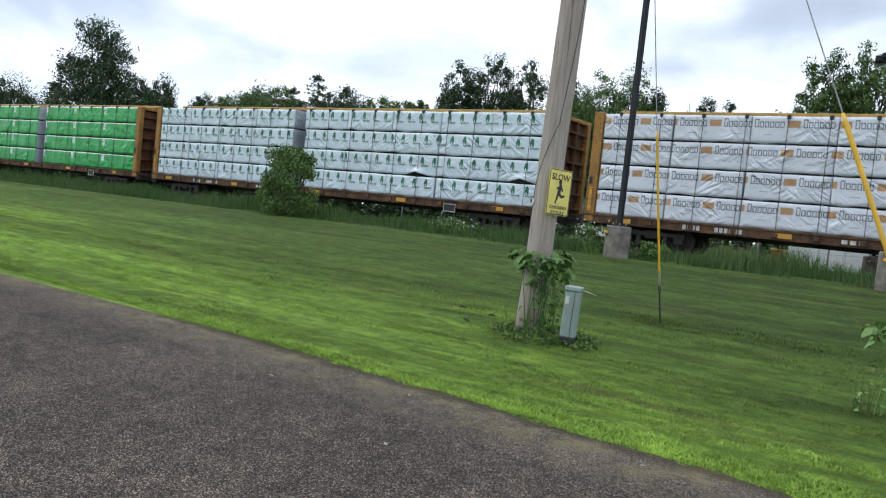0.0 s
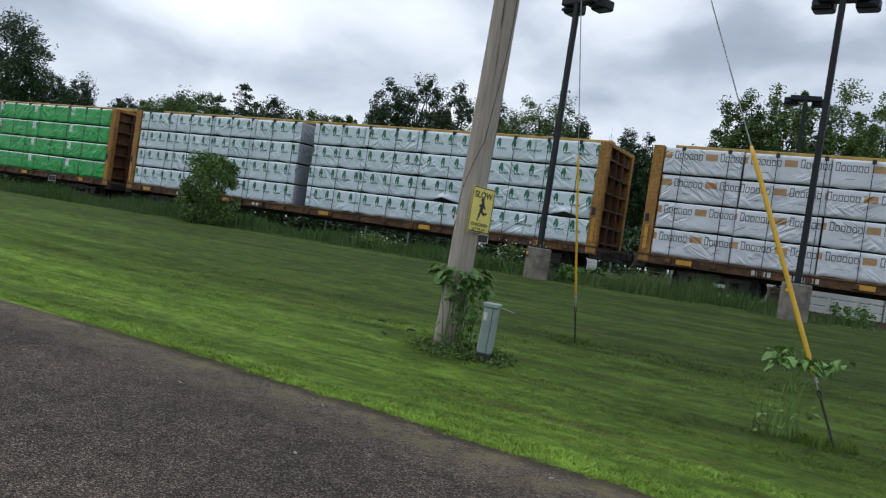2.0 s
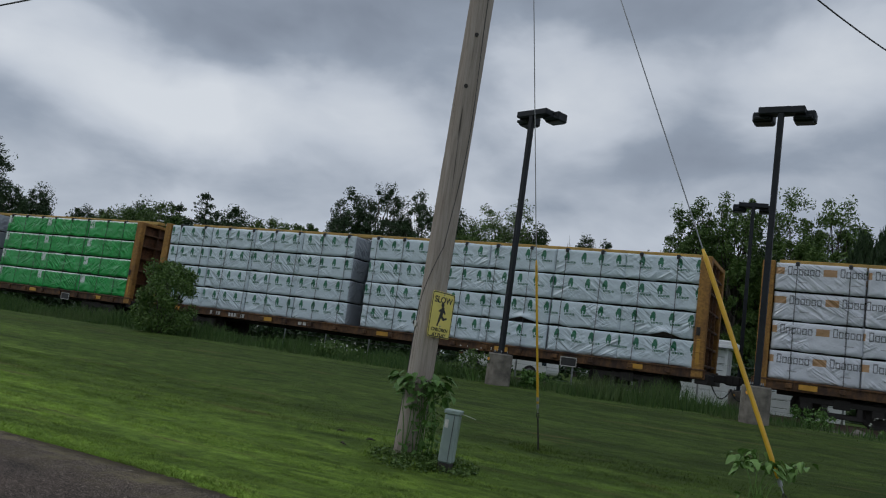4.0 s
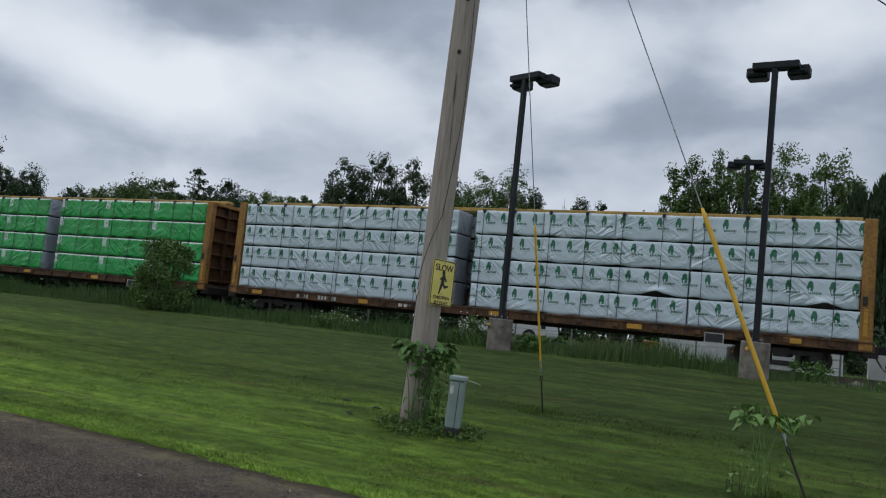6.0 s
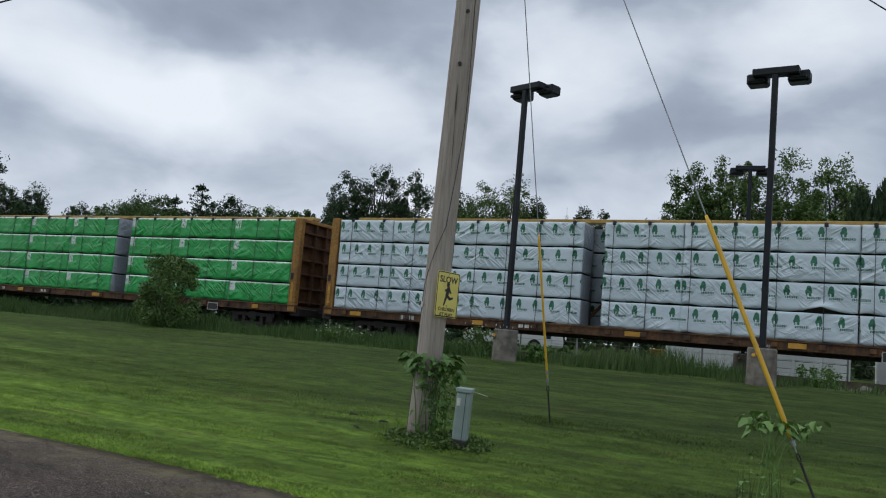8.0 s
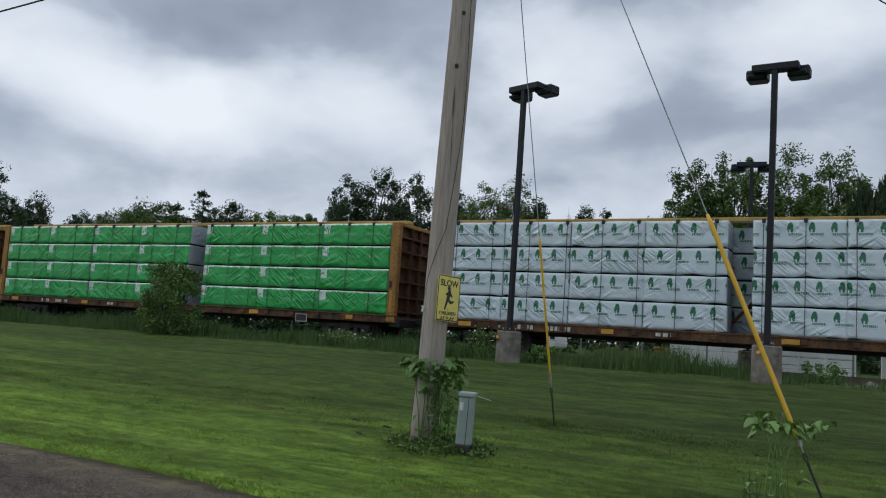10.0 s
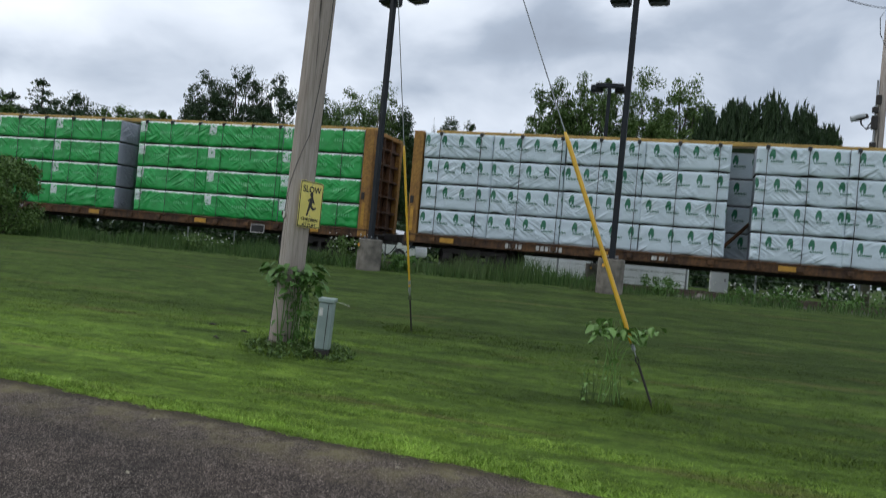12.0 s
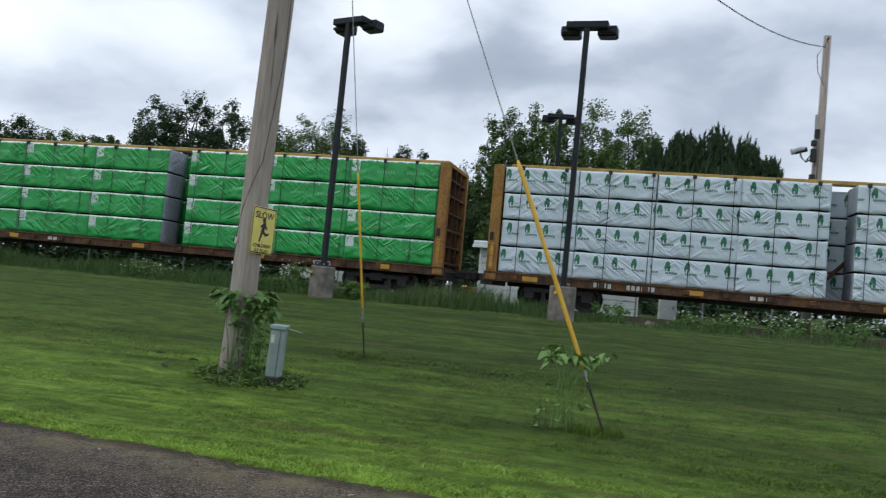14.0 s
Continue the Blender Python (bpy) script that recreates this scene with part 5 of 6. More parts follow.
# direction, top, spread (degrees), distance, form, leaves
TREES = [(59.3, 10.7, 7.7, 95, "taper", "A"), (64.3, 5.7, 4.2, 100, "round", "A"), (66.8, 5.3, 4, 100, "round", "B"), (56.9, 6.9, 2.6, 92, "open", "A"), (55.4, 7.1, 2.4, 95, "round", "A"),
         (52.4, 6.5, 2.4, 95, "round", "A"), (49.6, 7.0, 3.0, 85, "round", "B"), (47.7, 7.8, 3.2, 82, "open", "B"), (42.9, 8.1, 2.7, 80, "round", "A"), (40.7, 7.9, 2.6, 78, "open", "B"),
         (38.7, 7.9, 2.3, 80, "open", "B"), (37.2, 7.9, 1.9, 80, "open", "B"), (34.7, 11.1, 2.8, 75, "open", "A"), (32.5, 11.6, 3.2, 75, "open", "A"), (29.8, 11.3, 3.2, 75, "open", "A"), (27.2, 10.6, 3.2, 75, "round", "A"),
         (24.8, 11.4, 3.8, 72, "round", "B"), (22.6, 11.3, 3.4, 72, "round", "B"), (20.7, 9.9, 2.2, 72, "round", "A"), (17.3, 9.8, 1.9, 80, "open", "A"), (15.9, 9.4, 1.8, 80, "open", "A"),
         (10.1, 13.0, 3.2, 60, "open", "B"), (7.2, 13.9, 3.4, 60, "open", "B"), (4.0, 13.8, 3.6, 60, "open", "B"), (0.9, 13.4, 3.6, 60, "open", "B"), (5.6, 11.0, 3.3, 63, "round", "A"), (8.8, 10.6, 3.0, 64, "round", "A"),
         (2.4, 10.8, 3.0, 64, "round", "A"), (36.0, 8.8, 2.0, 82, "round", "A"), (31.2, 9.4, 3.4, 82, "round", "A"), (25.9, 9.6, 3.4, 82, "round", "A"), (45.9, 7.0, 2.5, 84, "round", "A"),
         (48.7, 7.5, 3.6, 88, "round", "A"), (43.9, 7.7, 3.4, 88, "round", "A"), (41.7, 7.6, 3.2, 86, "round", "A"), (39.5, 7.6, 3.0, 84, "round", "B"), (51.0, 6.7, 3.0, 90, "round", "B")]
for i, (az, el, wd, dist, style, leaf) in enumerate(TREES):
    m = spot(az, dist)
    h = top_height(el, dist, m)
    w = dist * math.tan(radians(wd)) * (1.35 if style == "open" else 1.2)
    dense = style == "taper"
    make_tree(style, 40 + i, h, w, M_LEAF_A if leaf == "A" else M_LEAF_B, 0.30 if dense else 0.225 if style == "open" else 0.24, clumps=520 if dense else 230 if style == "open" else 270, per=110 if dense else 95, m=m,
              label="tall leafy tree with an uneven open crown" if style == "open" else "tall dark green leafy tree with a dense crown", clump_r=0.055 if dense else 0.055 if style == "open" else 0.075)
for az, el, wd, dist in ((13.9, 9.5, 1.4, 80), (12.9, 9.1, 2.6, 66), (11.8, 8.6, 2.4, 66), (14.6, 8.2, 2.0, 70)):
    m = spot(az, dist)
    make_tree("cone", int(az * 10), top_height(el, dist, m), dist * math.tan(radians(wd)), M_LEAF_C, 0.20, clumps=140, per=80, m=m, label="dark conifer with drooping ragged branches", clump_r=0.09)
for az, el, wd, dist in ((44.9, 8.9, 7.5, 78), (46.6, 7.9, 5.5, 82)):
    m = spot(az, dist)
    make_conifer(int(az * 10), top_height(el, dist, m), dist * math.tan(radians(wd)), m)
for az, el, wd, dist in ((18.6, 10.3, 1.6, 74), (17.9, 9.7, 1.3, 74), (36.3, 8.3, 0.8, 74)):
    m = spot(az, dist)
    make_tree("round", int(az * 7), top_height(el, dist, m), dist * math.tan(radians(wd)), M_LEAF_A, 0.3, clumps=60, m=m, label="bare grey twiggy tree without leaves", bare=True)
for i, (az, el, wd, dist) in enumerate(((-0.6, 11.0, 2.2, 56), (-2.4, 11.9, 3.0, 55), (-4.5, 12.1, 3.2, 55), (-6.5, 11.5, 2.8, 56), (-8.2, 10.3, 2.0, 57))):
    m = spot(az, dist)
    make_spire(90 + i, top_height(el, dist, m), dist * math.tan(radians(wd)) * 1.15, m)


def build_woods():
    """The far wood behind everything: too many trees to count."""
    rng = np.random.default_rng(8)
    cs, rs = [], []
    for az in np.arange(-14, 70, 0.5):
        dist = 112 + rng.uniform(-6, 14)
        h = dist * math.tan(radians(max(4.4, 7.6 * math.cos(radians(az))) + 0.8 * noise.noise(Vector((az * 0.35, 2, 0))) + rng.normal(0, 0.3)))
        for _ in range(22):
            q = rng.random() ** 0.8
            a = az + rng.uniform(-0.5, 0.5)
            cs.append((-dist * math.sin(radians(a)), dist * math.cos(radians(a)), 1.2 + h * q))
            rs.append(1.3 * (1.25 - 0.6 * q))
    v, f_ = leaf_cloud(rng, cs, rs, 20, 0.85)
    tagged(soup("far_woods", v.tolist(), f_.tolist(), M_LEAF_A), "far dark green line of woods behind the track", "woods", kind="stuff")


build_woods()


def build_hedgerow():
    """Tangled low growth along the far side of the track."""
    rng = np.random.default_rng(18)
    cs, rs = [], []
    for x in np.arange(-85, -19, 0.42):
        for _ in range(4):
            y = rng.uniform(31.5, 34.5)
            cs.append((x + rng.normal(0, 0.3), y, 0.9 + rng.uniform(0.05, 2.1) * (1 + 0.4 * noise.noise(Vector((x * 0.3, 5, 0))))))
            rs.append(rng.uniform(0.35, 0.6))
    for x in np.arange(-32, 16, 0.45):
        for _ in range(3):
            cs.append((x + rng.normal(0, 0.3), rng.uniform(40.5, 43.0), 0.9 + rng.uniform(0.05, 2.3) * (1 + 0.4 * noise.noise(Vector((x * 0.3, 9, 0))))))
            rs.append(rng.uniform(0.4, 0.65))
    v, f_ = leaf_cloud(rng, cs, rs, 46, 0.36, 0.0, 0.6, True)
    tagged(soup("hedgerow", v.tolist(), f_.tolist(), M_LEAF_A), "tangled dark green growth along the far side of the track", "bushes", kind="stuff")


build_hedgerow()


def build_bush():
    m = spot(46.4, 27.3)
    b = root("bush", m)
    rng = np.random.default_rng(12)
    bm = bmesh.new()
    cs, rs = [], []
    for i in range(84):
        a, z = rng.uniform(0, 2 * math.pi), rng.uniform(0.08, 1.0) ** 1.05
        r = 1.4 * math.sin(min(1, 0.2 + z * 0.8) * math.pi * 0.92) ** 0.7 * math.sqrt(rng.random()) * (0.75 + 0.35 * noise.noise(Vector((a, z * 2, 5))))
        p_ = (r * math.cos(a) * 1.05, r * math.sin(a), z * 2.15)
        cs.append(p_)
        rs.append(rng.uniform(0.18, 0.36))
        if i % 2 == 0:
            add_tube(bm, [(0.1 * math.cos(a), 0.1 * math.sin(a), -0.1), (p_[0] * 0.5, p_[1] * 0.5, p_[2] * 0.6), p_], [0.02, 0.014, 0.005], 5, cap=False)
    part("stem", bm, M_BARK, b)
    v, f_ = leaf_cloud(rng, cs, rs, 190, 0.078)
    soup("foliage", v.tolist(), f_.tolist(), M_BUSH, b)
    tagged(b, "loose green bush growing at the edge of the weeds", "bush")


build_bush()


def small_shrub(x, y, h, w, seed, leaf, label, size=0.07, flowers=0):
    s_ = root("wild_shrub", Matrix.Translation((x, y, ground_z(x, y))))
    rng = np.random.default_rng(seed)
    cs = [(rng.normal(0, w * 0.28), rng.normal(0, w * 0.22), h * rng.uniform(0.15, 0.9)) for _ in range(22)]
    v, f_ = leaf_cloud(rng, cs, [0.16 * (h + w) / 2] * 22, 30, size)
    bm = bmesh.new()
    for c in cs[::2]:
        add_tube(bm, [(c[0] * 0.3, c[1] * 0.3, -0.05), c], [0.012, 0.004], 4, cap=False)
    part("stalk", bm, M_VINE, s_)
    soup("foliage", v.tolist(), f_.tolist(), leaf, s_)
    if flowers:
        cs = [(rng.normal(0, w * 0.34), rng.normal(0, w * 0.2), h * rng.uniform(0.55, 1.08)) for _ in range(flowers)]
        v, f_ = leaf_cloud(rng, cs, [0.02] * flowers, 5, 0.055, 0.6)
        soup("blossom", v.tolist(), f_.tolist(), M_FLOWER, s_)
    tagged(s_, label, "shrub")


small_shrub(-8.35, 18.7, 0.85, 0.9, 3, M_LEAF_B, "leafy roadside shrub with pale flowers beside the lamp base", flowers=26)
small_shrub(-7.0, 18.9, 0.45, 0.7, 4, M_VINE, "low leafy weed clump beside the lamp base")
small_shrub(-13.5, 20.0, 0.5, 1.4, 5, M_LEAF_B, "weed clump with small white flowers", flowers=30)
small_shrub(1.3, 21.8, 0.5, 1.0, 6, M_VINE, "weed clump with many white daisies", flowers=22)
small_shrub(2.6, 21.5, 0.55, 1.3, 7, M_VINE, "weed clump with many white daisies", flowers=40)
small_shrub(3.9, 21.6, 0.6, 1.3, 8, M_VINE, "weed clump with many white daisies", flowers=45)
small_shrub(5.3, 21.4, 0.6, 1.4, 9, M_VINE, "weed clump with many white daisies", flowers=40)
small_shrub(-0.6, 20.9, 0.5, 1.2, 10, M_VINE, "leafy weed clump by the track")


def leaf_bm(length, width, fold, droop):
    """One broad pointed leaf with a midrib fold."""
    bm = bmesh.new()
    rows = []
    for k in range(7):
        q = k / 6
        w = width * 0.5 * (math.sin(min(1, q * 1.25 + 0.12) * math.pi * 0.88) ** 0.8 if q < 1 else 0.0)
        z = -droop * q * q
        rows.append([bm.verts.new((-w, q * length, z + fold * w)), bm.verts.new((0, q * length, z)), bm.verts.new((w, q * length, z + fold * w))])
    for a, b in zip(rows, rows[1:]):
        bm.faces.new((a[0], a[1], b[1], b[0]))
        bm.faces.new((a[1], a[2], b[2], b[1]))
    bmesh.ops.remove_doubles(bm, verts=bm.verts, dist=1e-5)
    return bm


LEAF_MESHES = []
for k, (le, wi, fo, dr) in enumerate(((0.15, 0.13, 0.25, 0.03), (0.12, 0.10, 0.35, 0.05), (0.18, 0.13, 0.15, 0.06))):
    me_ = bpy.data.meshes.new("leaf")
    b_ = leaf_bm(le, wi, fo, dr)
    b_.to_mesh(me_)
    b_.free()
    me_.materials.append(M_VINE)
    LEAF_MESHES.append(me_)
for k in range(3):
    me_ = LEAF_MESHES[k].copy()
    me_.name = "leaf"
    me_.materials.clear()
    me_.materials.append(M_SAPLING)
    LEAF_MESHES.append(me_)


def add_leaf(parent, p_, heading, tilt, roll, k, scale=1.0):
    ob = new("leaf", LEAF_MESHES[k])
    ob.parent = parent
    ob.matrix_basis = Matrix.Translation(p_) @ pose(0, 0, 0, tilt, roll, heading) @ Matrix.Scale(scale, 4)


def build_vine():
    vine = root("climbing_vine", Matrix.Translation(POLE))
    rnd = random.Random(21)
    for i in range(6):
        a0 = rnd.uniform(-1.6, 0.6)
        pth = []
        for k in range(9):
            q = k / 8
            r = 0.225 + 0.02 * math.sin(q * 9 + i) + (0.10 * q if i % 3 == 0 else 0)
            a = a0 + 0.8 * q * math.sin(i * 2.1)
            pth.append((r * math.cos(a) + 0.035 * q, r * math.sin(a), q * rnd.uniform(1.0, 1.15)))
        part("stem", tube(pth, [0.009 - 0.0006 * k for k in range(9)], 5), M_VINE, vine, "thin green stem")
        for k in range(2, 9):
            for _ in range(1 if k < 6 else 2):
                if rnd.random() < (0.25 if k < 6 else 0.6):
                    add_leaf(vine, Vector(pth[k]) + Vector((rnd.uniform(-.06, .06), rnd.uniform(-.08, 0), rnd.uniform(-.05, .05))), rnd.uniform(90, 300), rnd.uniform(-55, 15), rnd.uniform(-30, 30), rnd.randrange(3), rnd.uniform(0.7, 1.1))
    for _ in range(90):
        a = rnd.uniform(-2.9, 0.7)
        r = 0.20 + 0.16 * rnd.random() ** 1.4
        add_leaf(vine, Vector((r * math.cos(a) * 1.05 + 0.10, r * math.sin(a), rnd.gauss(1.06, 0.06) - 0.3 * (r - 0.2))), math.degrees(a) - 90 + rnd.uniform(-35, 35), rnd.uniform(-45, 10), rnd.uniform(-25, 25), rnd.randrange(3), rnd.uniform(0.5, 0.95))
    for i in range(5):
        pth = [(0.2, -0.12, 0.55 + 0.1 * i), (0.33 + 0.03 * i, -0.18, 0.9 + 0.03 * i), (0.47 + 0.03 * i, -0.16, 1.03 - 0.04 * i)]
        part("stem", tube(pth, [0.008, 0.006, 0.004], 5), M_VINE, vine, "thin green stem")
        for _ in range(4):
            add_leaf(vine, Vector(pth[2]) + Vector((rnd.uniform(-.1, .06), rnd.uniform(-.05, .05), rnd.uniform(-.06, .05))), rnd.uniform(0, 360), rnd.uniform(-50, 10), rnd.uniform(-30, 30), rnd.randrange(3), rnd.uniform(0.6, 1.0))
    for _ in range(150):
        q = rnd.random()
        add_leaf(vine, Vector((rnd.gauss(0.30, 0.09), rnd.uniform(-0.30, 0.05), 0.1 + 0.95 * q)), rnd.uniform(0, 360), rnd.uniform(-60, 20), rnd.uniform(-30, 30), rnd.randrange(3), rnd.uniform(0.25, 0.55))
    for _ in range(11):
        px = rnd.uniform(0.16, 0.45)
        part("stem", tube([(px, -0.12, -0.05), (px + 0.04, -0.14, 0.5), (px - 0.05 + rnd.uniform(-.05, .05), -0.13, 1.0)], [0.007, 0.006, 0.003], 5), M_VINE, vine, "thin green stem")
    tagged(vine, "broad-leaved green vine climbing the foot of the wooden pole", "vine")
    # low leaves round the foot
    rng = np.random.default_rng(5)
    cs, rs = [], []
    for _ in range(170):
        a, r = rng.uniform(0, 2 * math.pi), 0.66 * math.sqrt(rng.random())
        x, y = POLE.x + 0.35 + r * math.cos(a) * 1.15, POLE.y - 0.25 + r * math.sin(a) * 0.75
        cs.append((x, y, ground_z(x, y) + rng.uniform(0.02, 0.11) * (1.2 - r)))
        rs.append(0.07)
    v, f_ = leaf_cloud(rng, cs, rs, 20, 0.042, 0.3)
    tagged(soup("ground_ivy", v.tolist(), f_.tolist(), M_LEAF_B), "low dark green leafy weeds round the pole and pedestal", "weeds", kind="stuff")


build_vine()


def build_sapling():
    x, y, _ = A2
    sap = root("sapling", Matrix.Translation((x - 0.49, y + 0.02, ground_z(x, y))))
    rnd = random.Random(31)
    for i in range(11):
        a = rnd.uniform(0, 2 * math.pi)
        r = rnd.uniform(0.05, 0.40)
        h = rnd.uniform(0.78, 0.9)
        tip = Vector((r * math.cos(a) * 1.1 + 0.02, r * math.sin(a) * 0.8, h))
        part("stem", tube([(rnd.uniform(-0.12, 0.16), rnd.uniform(-0.05, 0.05), -0.03), (tip.x * 0.35, tip.y * 0.35, h * 0.7), tip], [0.0055, 0.0045, 0.002], 5), M_SAPLING, sap, "thin green stem")
        for k in range(8):
            b = rnd.uniform(0, 2 * math.pi)
            add_leaf(sap, tip + Vector((0.09 * math.cos(b), 0.07 * math.sin(b), rnd.uniform(-0.08, 0.03))), math.degrees(b) - 90 + rnd.uniform(-30, 30), rnd.uniform(-60, 0), rnd.uniform(-25, 25), 3 + rnd.randrange(3), rnd.uniform(0.45, 0.85))
    for i in range(16):
        px, py = rnd.uniform(-0.3, 0.2), rnd.uniform(-0.1, 0.1)
        part("grass_stalk", tube([(px, py, -0.02), (px + rnd.uniform(-.05, .05), py, rnd.uniform(0.10, 0.35))], [0.005, 0.002], 4), M_WEED, sap, "pale grass stalk")
    for _ in range(40):
        add_leaf(sap, Vector((rnd.uniform(-0.35, 0.3), rnd.uniform(-0.12, 0.1), rnd.uniform(0.03, 0.5))), rnd.uniform(0, 360), rnd.uniform(-60, 30), rnd.uniform(-30, 30), 3 + rnd.randrange(3), rnd.uniform(0.25, 0.5))
    tagged(sap, "young green sapling with broad leaves round the guy anchor", "sapling")


build_sapling()

# a ring of longer grass where the mower cannot reach


def tuft_ring(seed, x0, y0, r, n, h0, h1):
    def place(rng, k):
        a, q = rng.uniform(0, 2 * np.pi, k), r * np.sqrt(rng.random(k))
        return x0 + q * np.cos(a), y0 + q * np.sin(a) * 0.7
    blades("long_grass", seed, n, place, lambda g, x, y: g.uniform(h0, h1, len(x)), 0.01, 0.35, M_BLADE, "tuft of longer unmown grass at the guy anchor", "grass")


tuft_ring(61, A1[0] - 0.05, A1[1], 0.4, 500, 0.03, 0.08)
tuft_ring(62, A2[0] - 0.12, A2[1] + 0.05, 0.32, 500, 0.04, 0.13)
tuft_ring(63, POLE.x + 0.2, POLE.y - 0.1, 0.75, 900, 0.04, 0.14)

# ---- beyond the track ----


def build_shed():
    x, y = -6.1, 37.4
    s_ = root("white_shed", Matrix.Translation((x, y, ground_z(x, y))))
    part("wall", boxes(((-1.3, 0, -0.1), (1.3, 2.4, 2.55)), bevel=0.01), M_SIDING_GAP, s_, "siding wall, its pale grey holding the joint shadow")
    for k in range(8):
        part("siding_board", boxes(((-1.3, -0.03, 0.02 + k * 0.31), (1.3, -0.003, 0.30 + k * 0.31)), bevel=0.005), M_SIDING, s_, "white siding board")
    for px in (-1.38, 1.28):
        part("corner_post", boxes(((px, -0.08, -0.1), (px + 0.12, 0.04, 2.6)), bevel=0.01), M_SIDING, s_, "white corner post")
    part("window", boxes(((-0.95, -0.06, 1.1), (-0.15, -0.031, 2.2))), M_GLASS, s_, "dark window")
    part("roof", boxes(((-1.65, -0.45, 2.62), (1.65, 2.8, 2.90)), bevel=0.05), M_SIDING, s_, "flat white roof with a deep fascia")
    part("eave_trim", boxes(((-1.68, -0.48, 2.56), (1.68, -0.452, 2.70)), bevel=0.01), M_SIDING, s_, "white fascia board")
    tagged(s_, "small white shed with a flat white roof beyond the track", "shed")


build_shed()


def build_white_fence():
    f_ = root("white_fence", Matrix.Translation((-6.4, 32.4, 0.93)))
    for k in range(8):
        part("post", boxes(((k * 0.92 - 0.05, -0.05, -0.2), (k * 0.92 + 0.05, 0.05, 1.3)), bevel=0.01), M_SIDING, f_, "white fence post")
    for k in range(7):
        for j in range(4):
            part("board", boxes(((k * 0.92 + 0.052, -0.02, 0.06 + j * 0.29), (k * 0.92 + 0.868, 0.015, 0.33 + j * 0.29)), bevel=0.005), M_SIDING, f_)
    tagged(f_, "low white board fence beyond the track", "fence")


build_white_fence()


def build_cabinet():
    c = root("white_cabinet", Matrix.Translation((1.12, 29.8, 0.93)))
    part("body", boxes(((-0.31, -0.25, 0), (0.31, 0.25, 1.1)), bevel=0.02), M_SIDING, c, "white steel body")
    part("door", boxes(((-0.27, -0.27, 0.08), (0.27, -0.252, 1.02)), bevel=0.006), M_SIDING, c)
    part("handle", boxes(((0.18, -0.30, 0.5), (0.21, -0.271, 0.62)), bevel=0.004), M_STEEL, c)
    tagged(c, "white steel equipment cabinet beyond the track", "cabinet")
    b = root("yellow_bin", Matrix.Translation((-6.05, 28.75, 0.9)))
    part("body", boxes(((-0.22, -0.2, 0.0), (0.22, 0.2, 0.62)), bevel=0.04), M_ORANGE, b)
    part("lid", boxes(((-0.25, -0.23, 0.622), (0.25, 0.23, 0.70)), bevel=0.02), M_ORANGE, b)
    tagged(b, "orange-yellow plastic bin beyond the track", "bin")
    r_ = link("stone", tube([(0, 0, 0), (0, 0, 0.1), (0.02, 0, 0.17)], [0.24, 0.22, 0.12], 9), M_CONCRETE)
    r_.location = (0.42, 21.2, ground_z(0.42, 21.2) - 0.02)
    tagged(r_, "pale tan flat stone lying at the lawn edge", "stone")


build_cabinet()


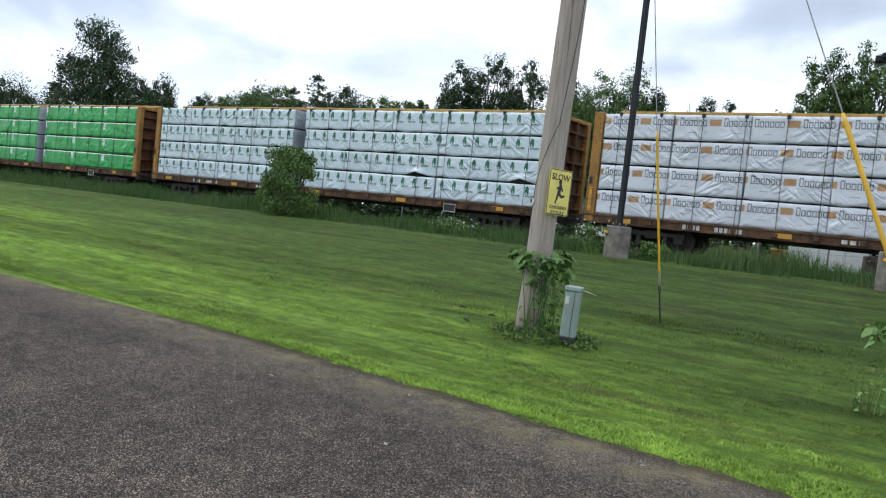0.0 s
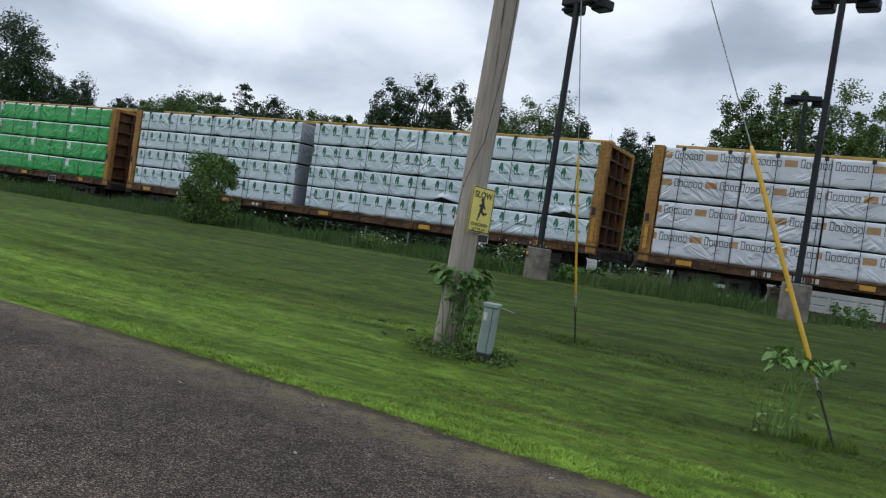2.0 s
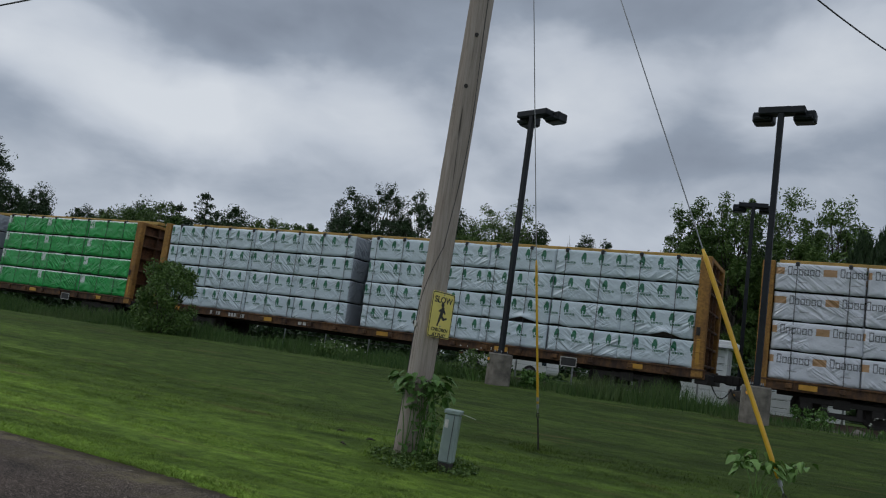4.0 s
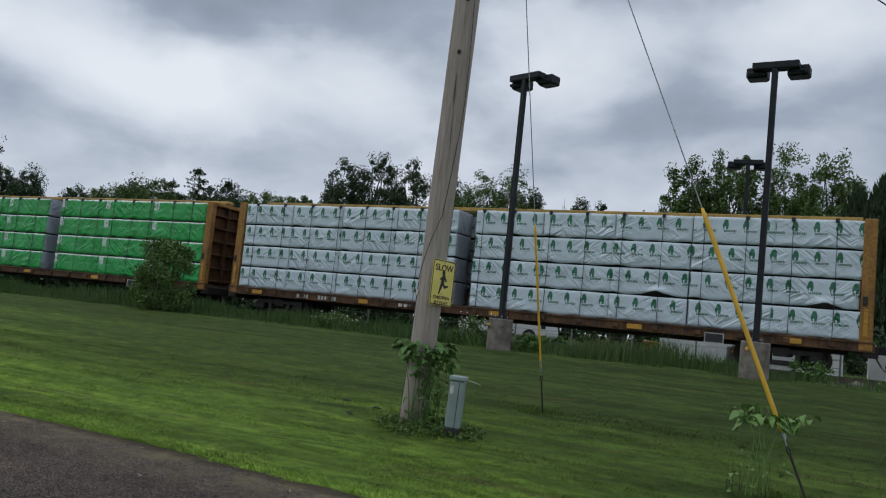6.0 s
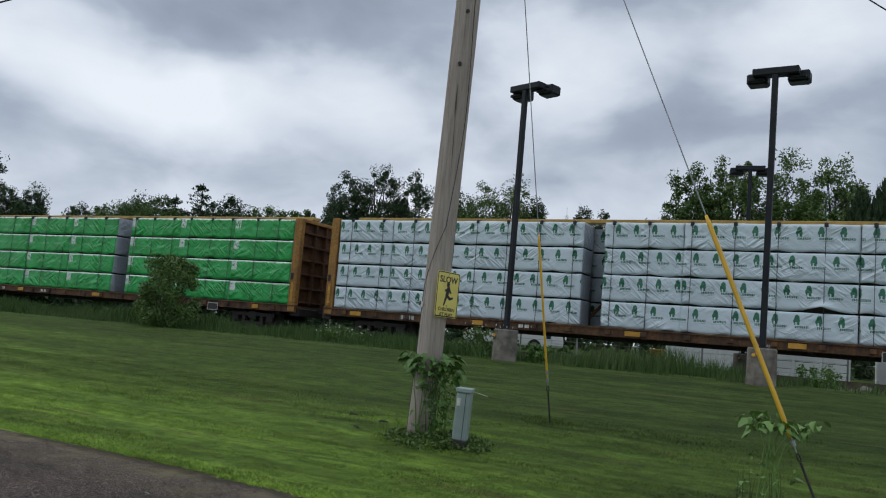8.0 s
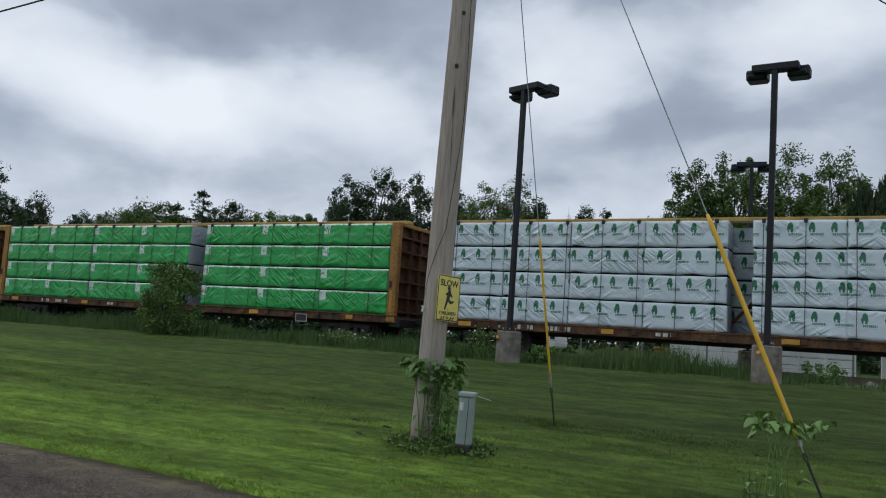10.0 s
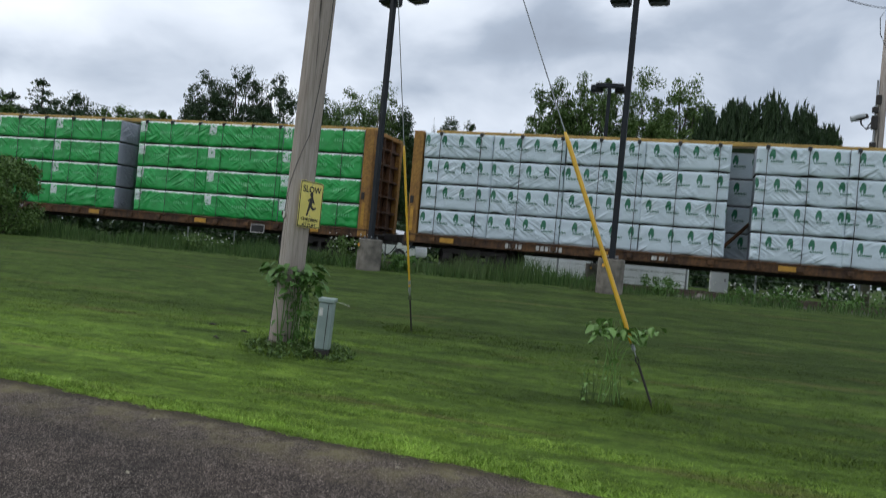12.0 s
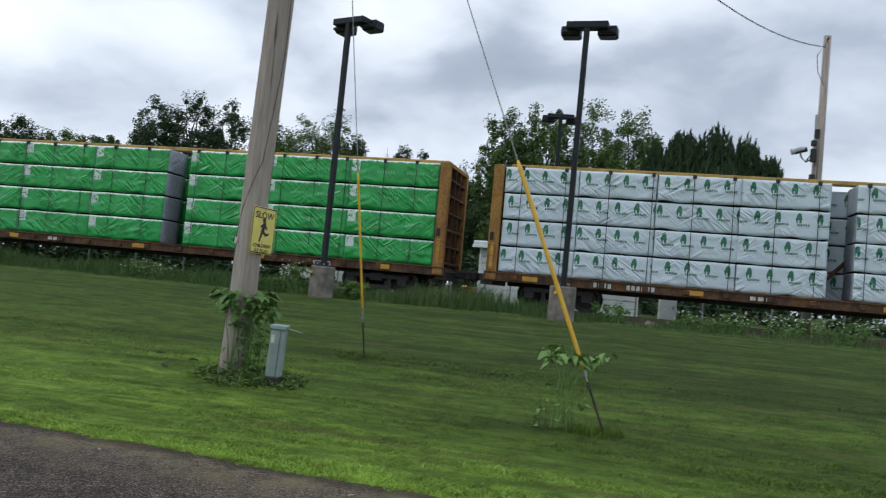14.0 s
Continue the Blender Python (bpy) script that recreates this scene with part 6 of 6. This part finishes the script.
def build_parked_car():
    car = root("parked_car", Matrix.Translation((-14.1, 35.0, ground_z(-14.1, 35.0))))
    prof = [(-2.2, 0.38), (-2.25, 0.75), (-2.1, 0.98), (-1.35, 1.05), (-0.75, 1.5), (0.95, 1.52), (1.75, 1.08), (2.15, 0.95), (2.22, 0.5), (2.15, 0.32)]
    bm = bmesh.new()
    a, b = [bm.verts.new((x, -0.88, z)) for x, z in prof], [bm.verts.new((x, 0.88, z)) for x, z in prof]
    bm.faces.new(a)
    bm.faces.new(b[::-1])
    for k in range(len(prof)):
        j = (k + 1) % len(prof)
        bm.faces.new((a[j], a[k], b[k], b[j]))
    bmesh.ops.bevel(bm, geom=bm.edges[:], offset=0.05, segments=2, affect="EDGES")
    part("body", bm, M_CARPAINT, car, "white painted body", smooth=False)
    for x0, x1, x2, x3 in ((-1.15, -0.68, -0.05, -0.05), (0.03, 0.03, 0.9, 1.42)):
        bm = bmesh.new()
        q = [(x0, 1.06), (x3, 1.06), (x2, 1.44), (x1, 1.44)]
        lo, hi = [bm.verts.new((x, -0.885, z)) for x, z in q], [bm.verts.new((x, -0.895, z)) for x, z in q]
        bm.faces.new(hi)
        for k in range(4):
            j = (k + 1) % 4
            bm.faces.new((lo[k], lo[j], hi[j], hi[k]))
        part("window", bm, M_GLASS, car, "dark side window")
    for x in (-1.4, 1.4):
        for y in (-0.8, 0.8):
            w = part("wheel", tube([(x, y - 0.1, 0.33), (x, y + 0.1, 0.33)], 0.33, 18), M_TYRE, car, "black tyre")
            part("rim", tube([(x, y - 0.115, 0.33), (x, y - 0.102, 0.33)], 0.2, 14), M_GALV, w, "grey rim")
    part("headlight", boxes(((1.95, -0.893, 0.72), (2.16, -0.85, 0.86)), bevel=0.01), M_GLASS, car)
    part("tail_light", boxes(((-2.2, -0.893, 0.75), (-2.02, -0.85, 0.92)), bevel=0.01), M_RIB, car)
    tagged(car, "white parked car beyond the track", "car")


build_parked_car()


def build_wire_fence():
    f_ = root("wire_fence", Matrix.Translation((-24, 30.6, 0.9)))
    for k in range(17):
        part("post", tube([(k * 2.4, 0, -0.1), (k * 2.4, 0, 1.75)], 0.035, 7), M_GALV, f_, "grey steel fence post")
    for z in (0.25, 0.7, 1.15, 1.65):
        part("strand", tube([(0, -0.04, z), (38.4, -0.04, z)], 0.008, 4), M_GALV, f_)
    tagged(f_, "grey wire fence on steel posts beyond the track", "fence")


build_wire_fence()


def build_litter():
    """Pale leaves and chips lying on the asphalt and along its edge."""
    rnd = random.Random(77)
    spots = [(-5.25, 5.05), (-6.2, 5.95), (-3.3, 4.3), (-1.9, 5.45), (0.35, 5.35), (-8.1, 5.7), (-4.1, 5.6), (-2.2, 3.6), (-10.2, 6.05), (-6.9, 4.6)]
    for x, y in spots:
        bm = leaf_bm(rnd.uniform(0.035, 0.07), rnd.uniform(0.018, 0.032), 0.3, -0.006)
        ob = link("fallen_leaf", bm, M_LITTER)
        ob.matrix_world = Matrix.Translation((x, y, 0.022)) @ pose(0, 0, 0, 0, 0, rnd.uniform(0, 360))
        tagged(ob, "small pale dry leaf lying on the asphalt", "leaf", "fallen leaves on the road")
    for i, (x, y) in enumerate(((-6.0, 9.35), (-6.55, 10.1), (-5.9, 9.9))):
        z = ground_z(x, y)
        bm = bmesh.new()
        add_tube(bm, [(-0.06, 0, 0.006), (-0.02, 0.015, 0.02), (0.03, -0.01, 0.016), (0.07, 0.015, 0.006)], [0.006, 0.016, 0.014, 0.005], 6)
        ob = link("clod", bm, M_BARK)
        ob.matrix_world = Matrix.Translation((x, y, z + 0.01)) @ pose(0, 0, 0, 0, 0, rnd.uniform(-30, 30))
        tagged(ob, "small dark clod of mown grass and earth on the lawn", "clod", "clods on the lawn")


M_LITTER = plain("pale dry leaf", (0.36, 0.32, 0.22), 0.7, vary=0.2)
build_litter()

motions()
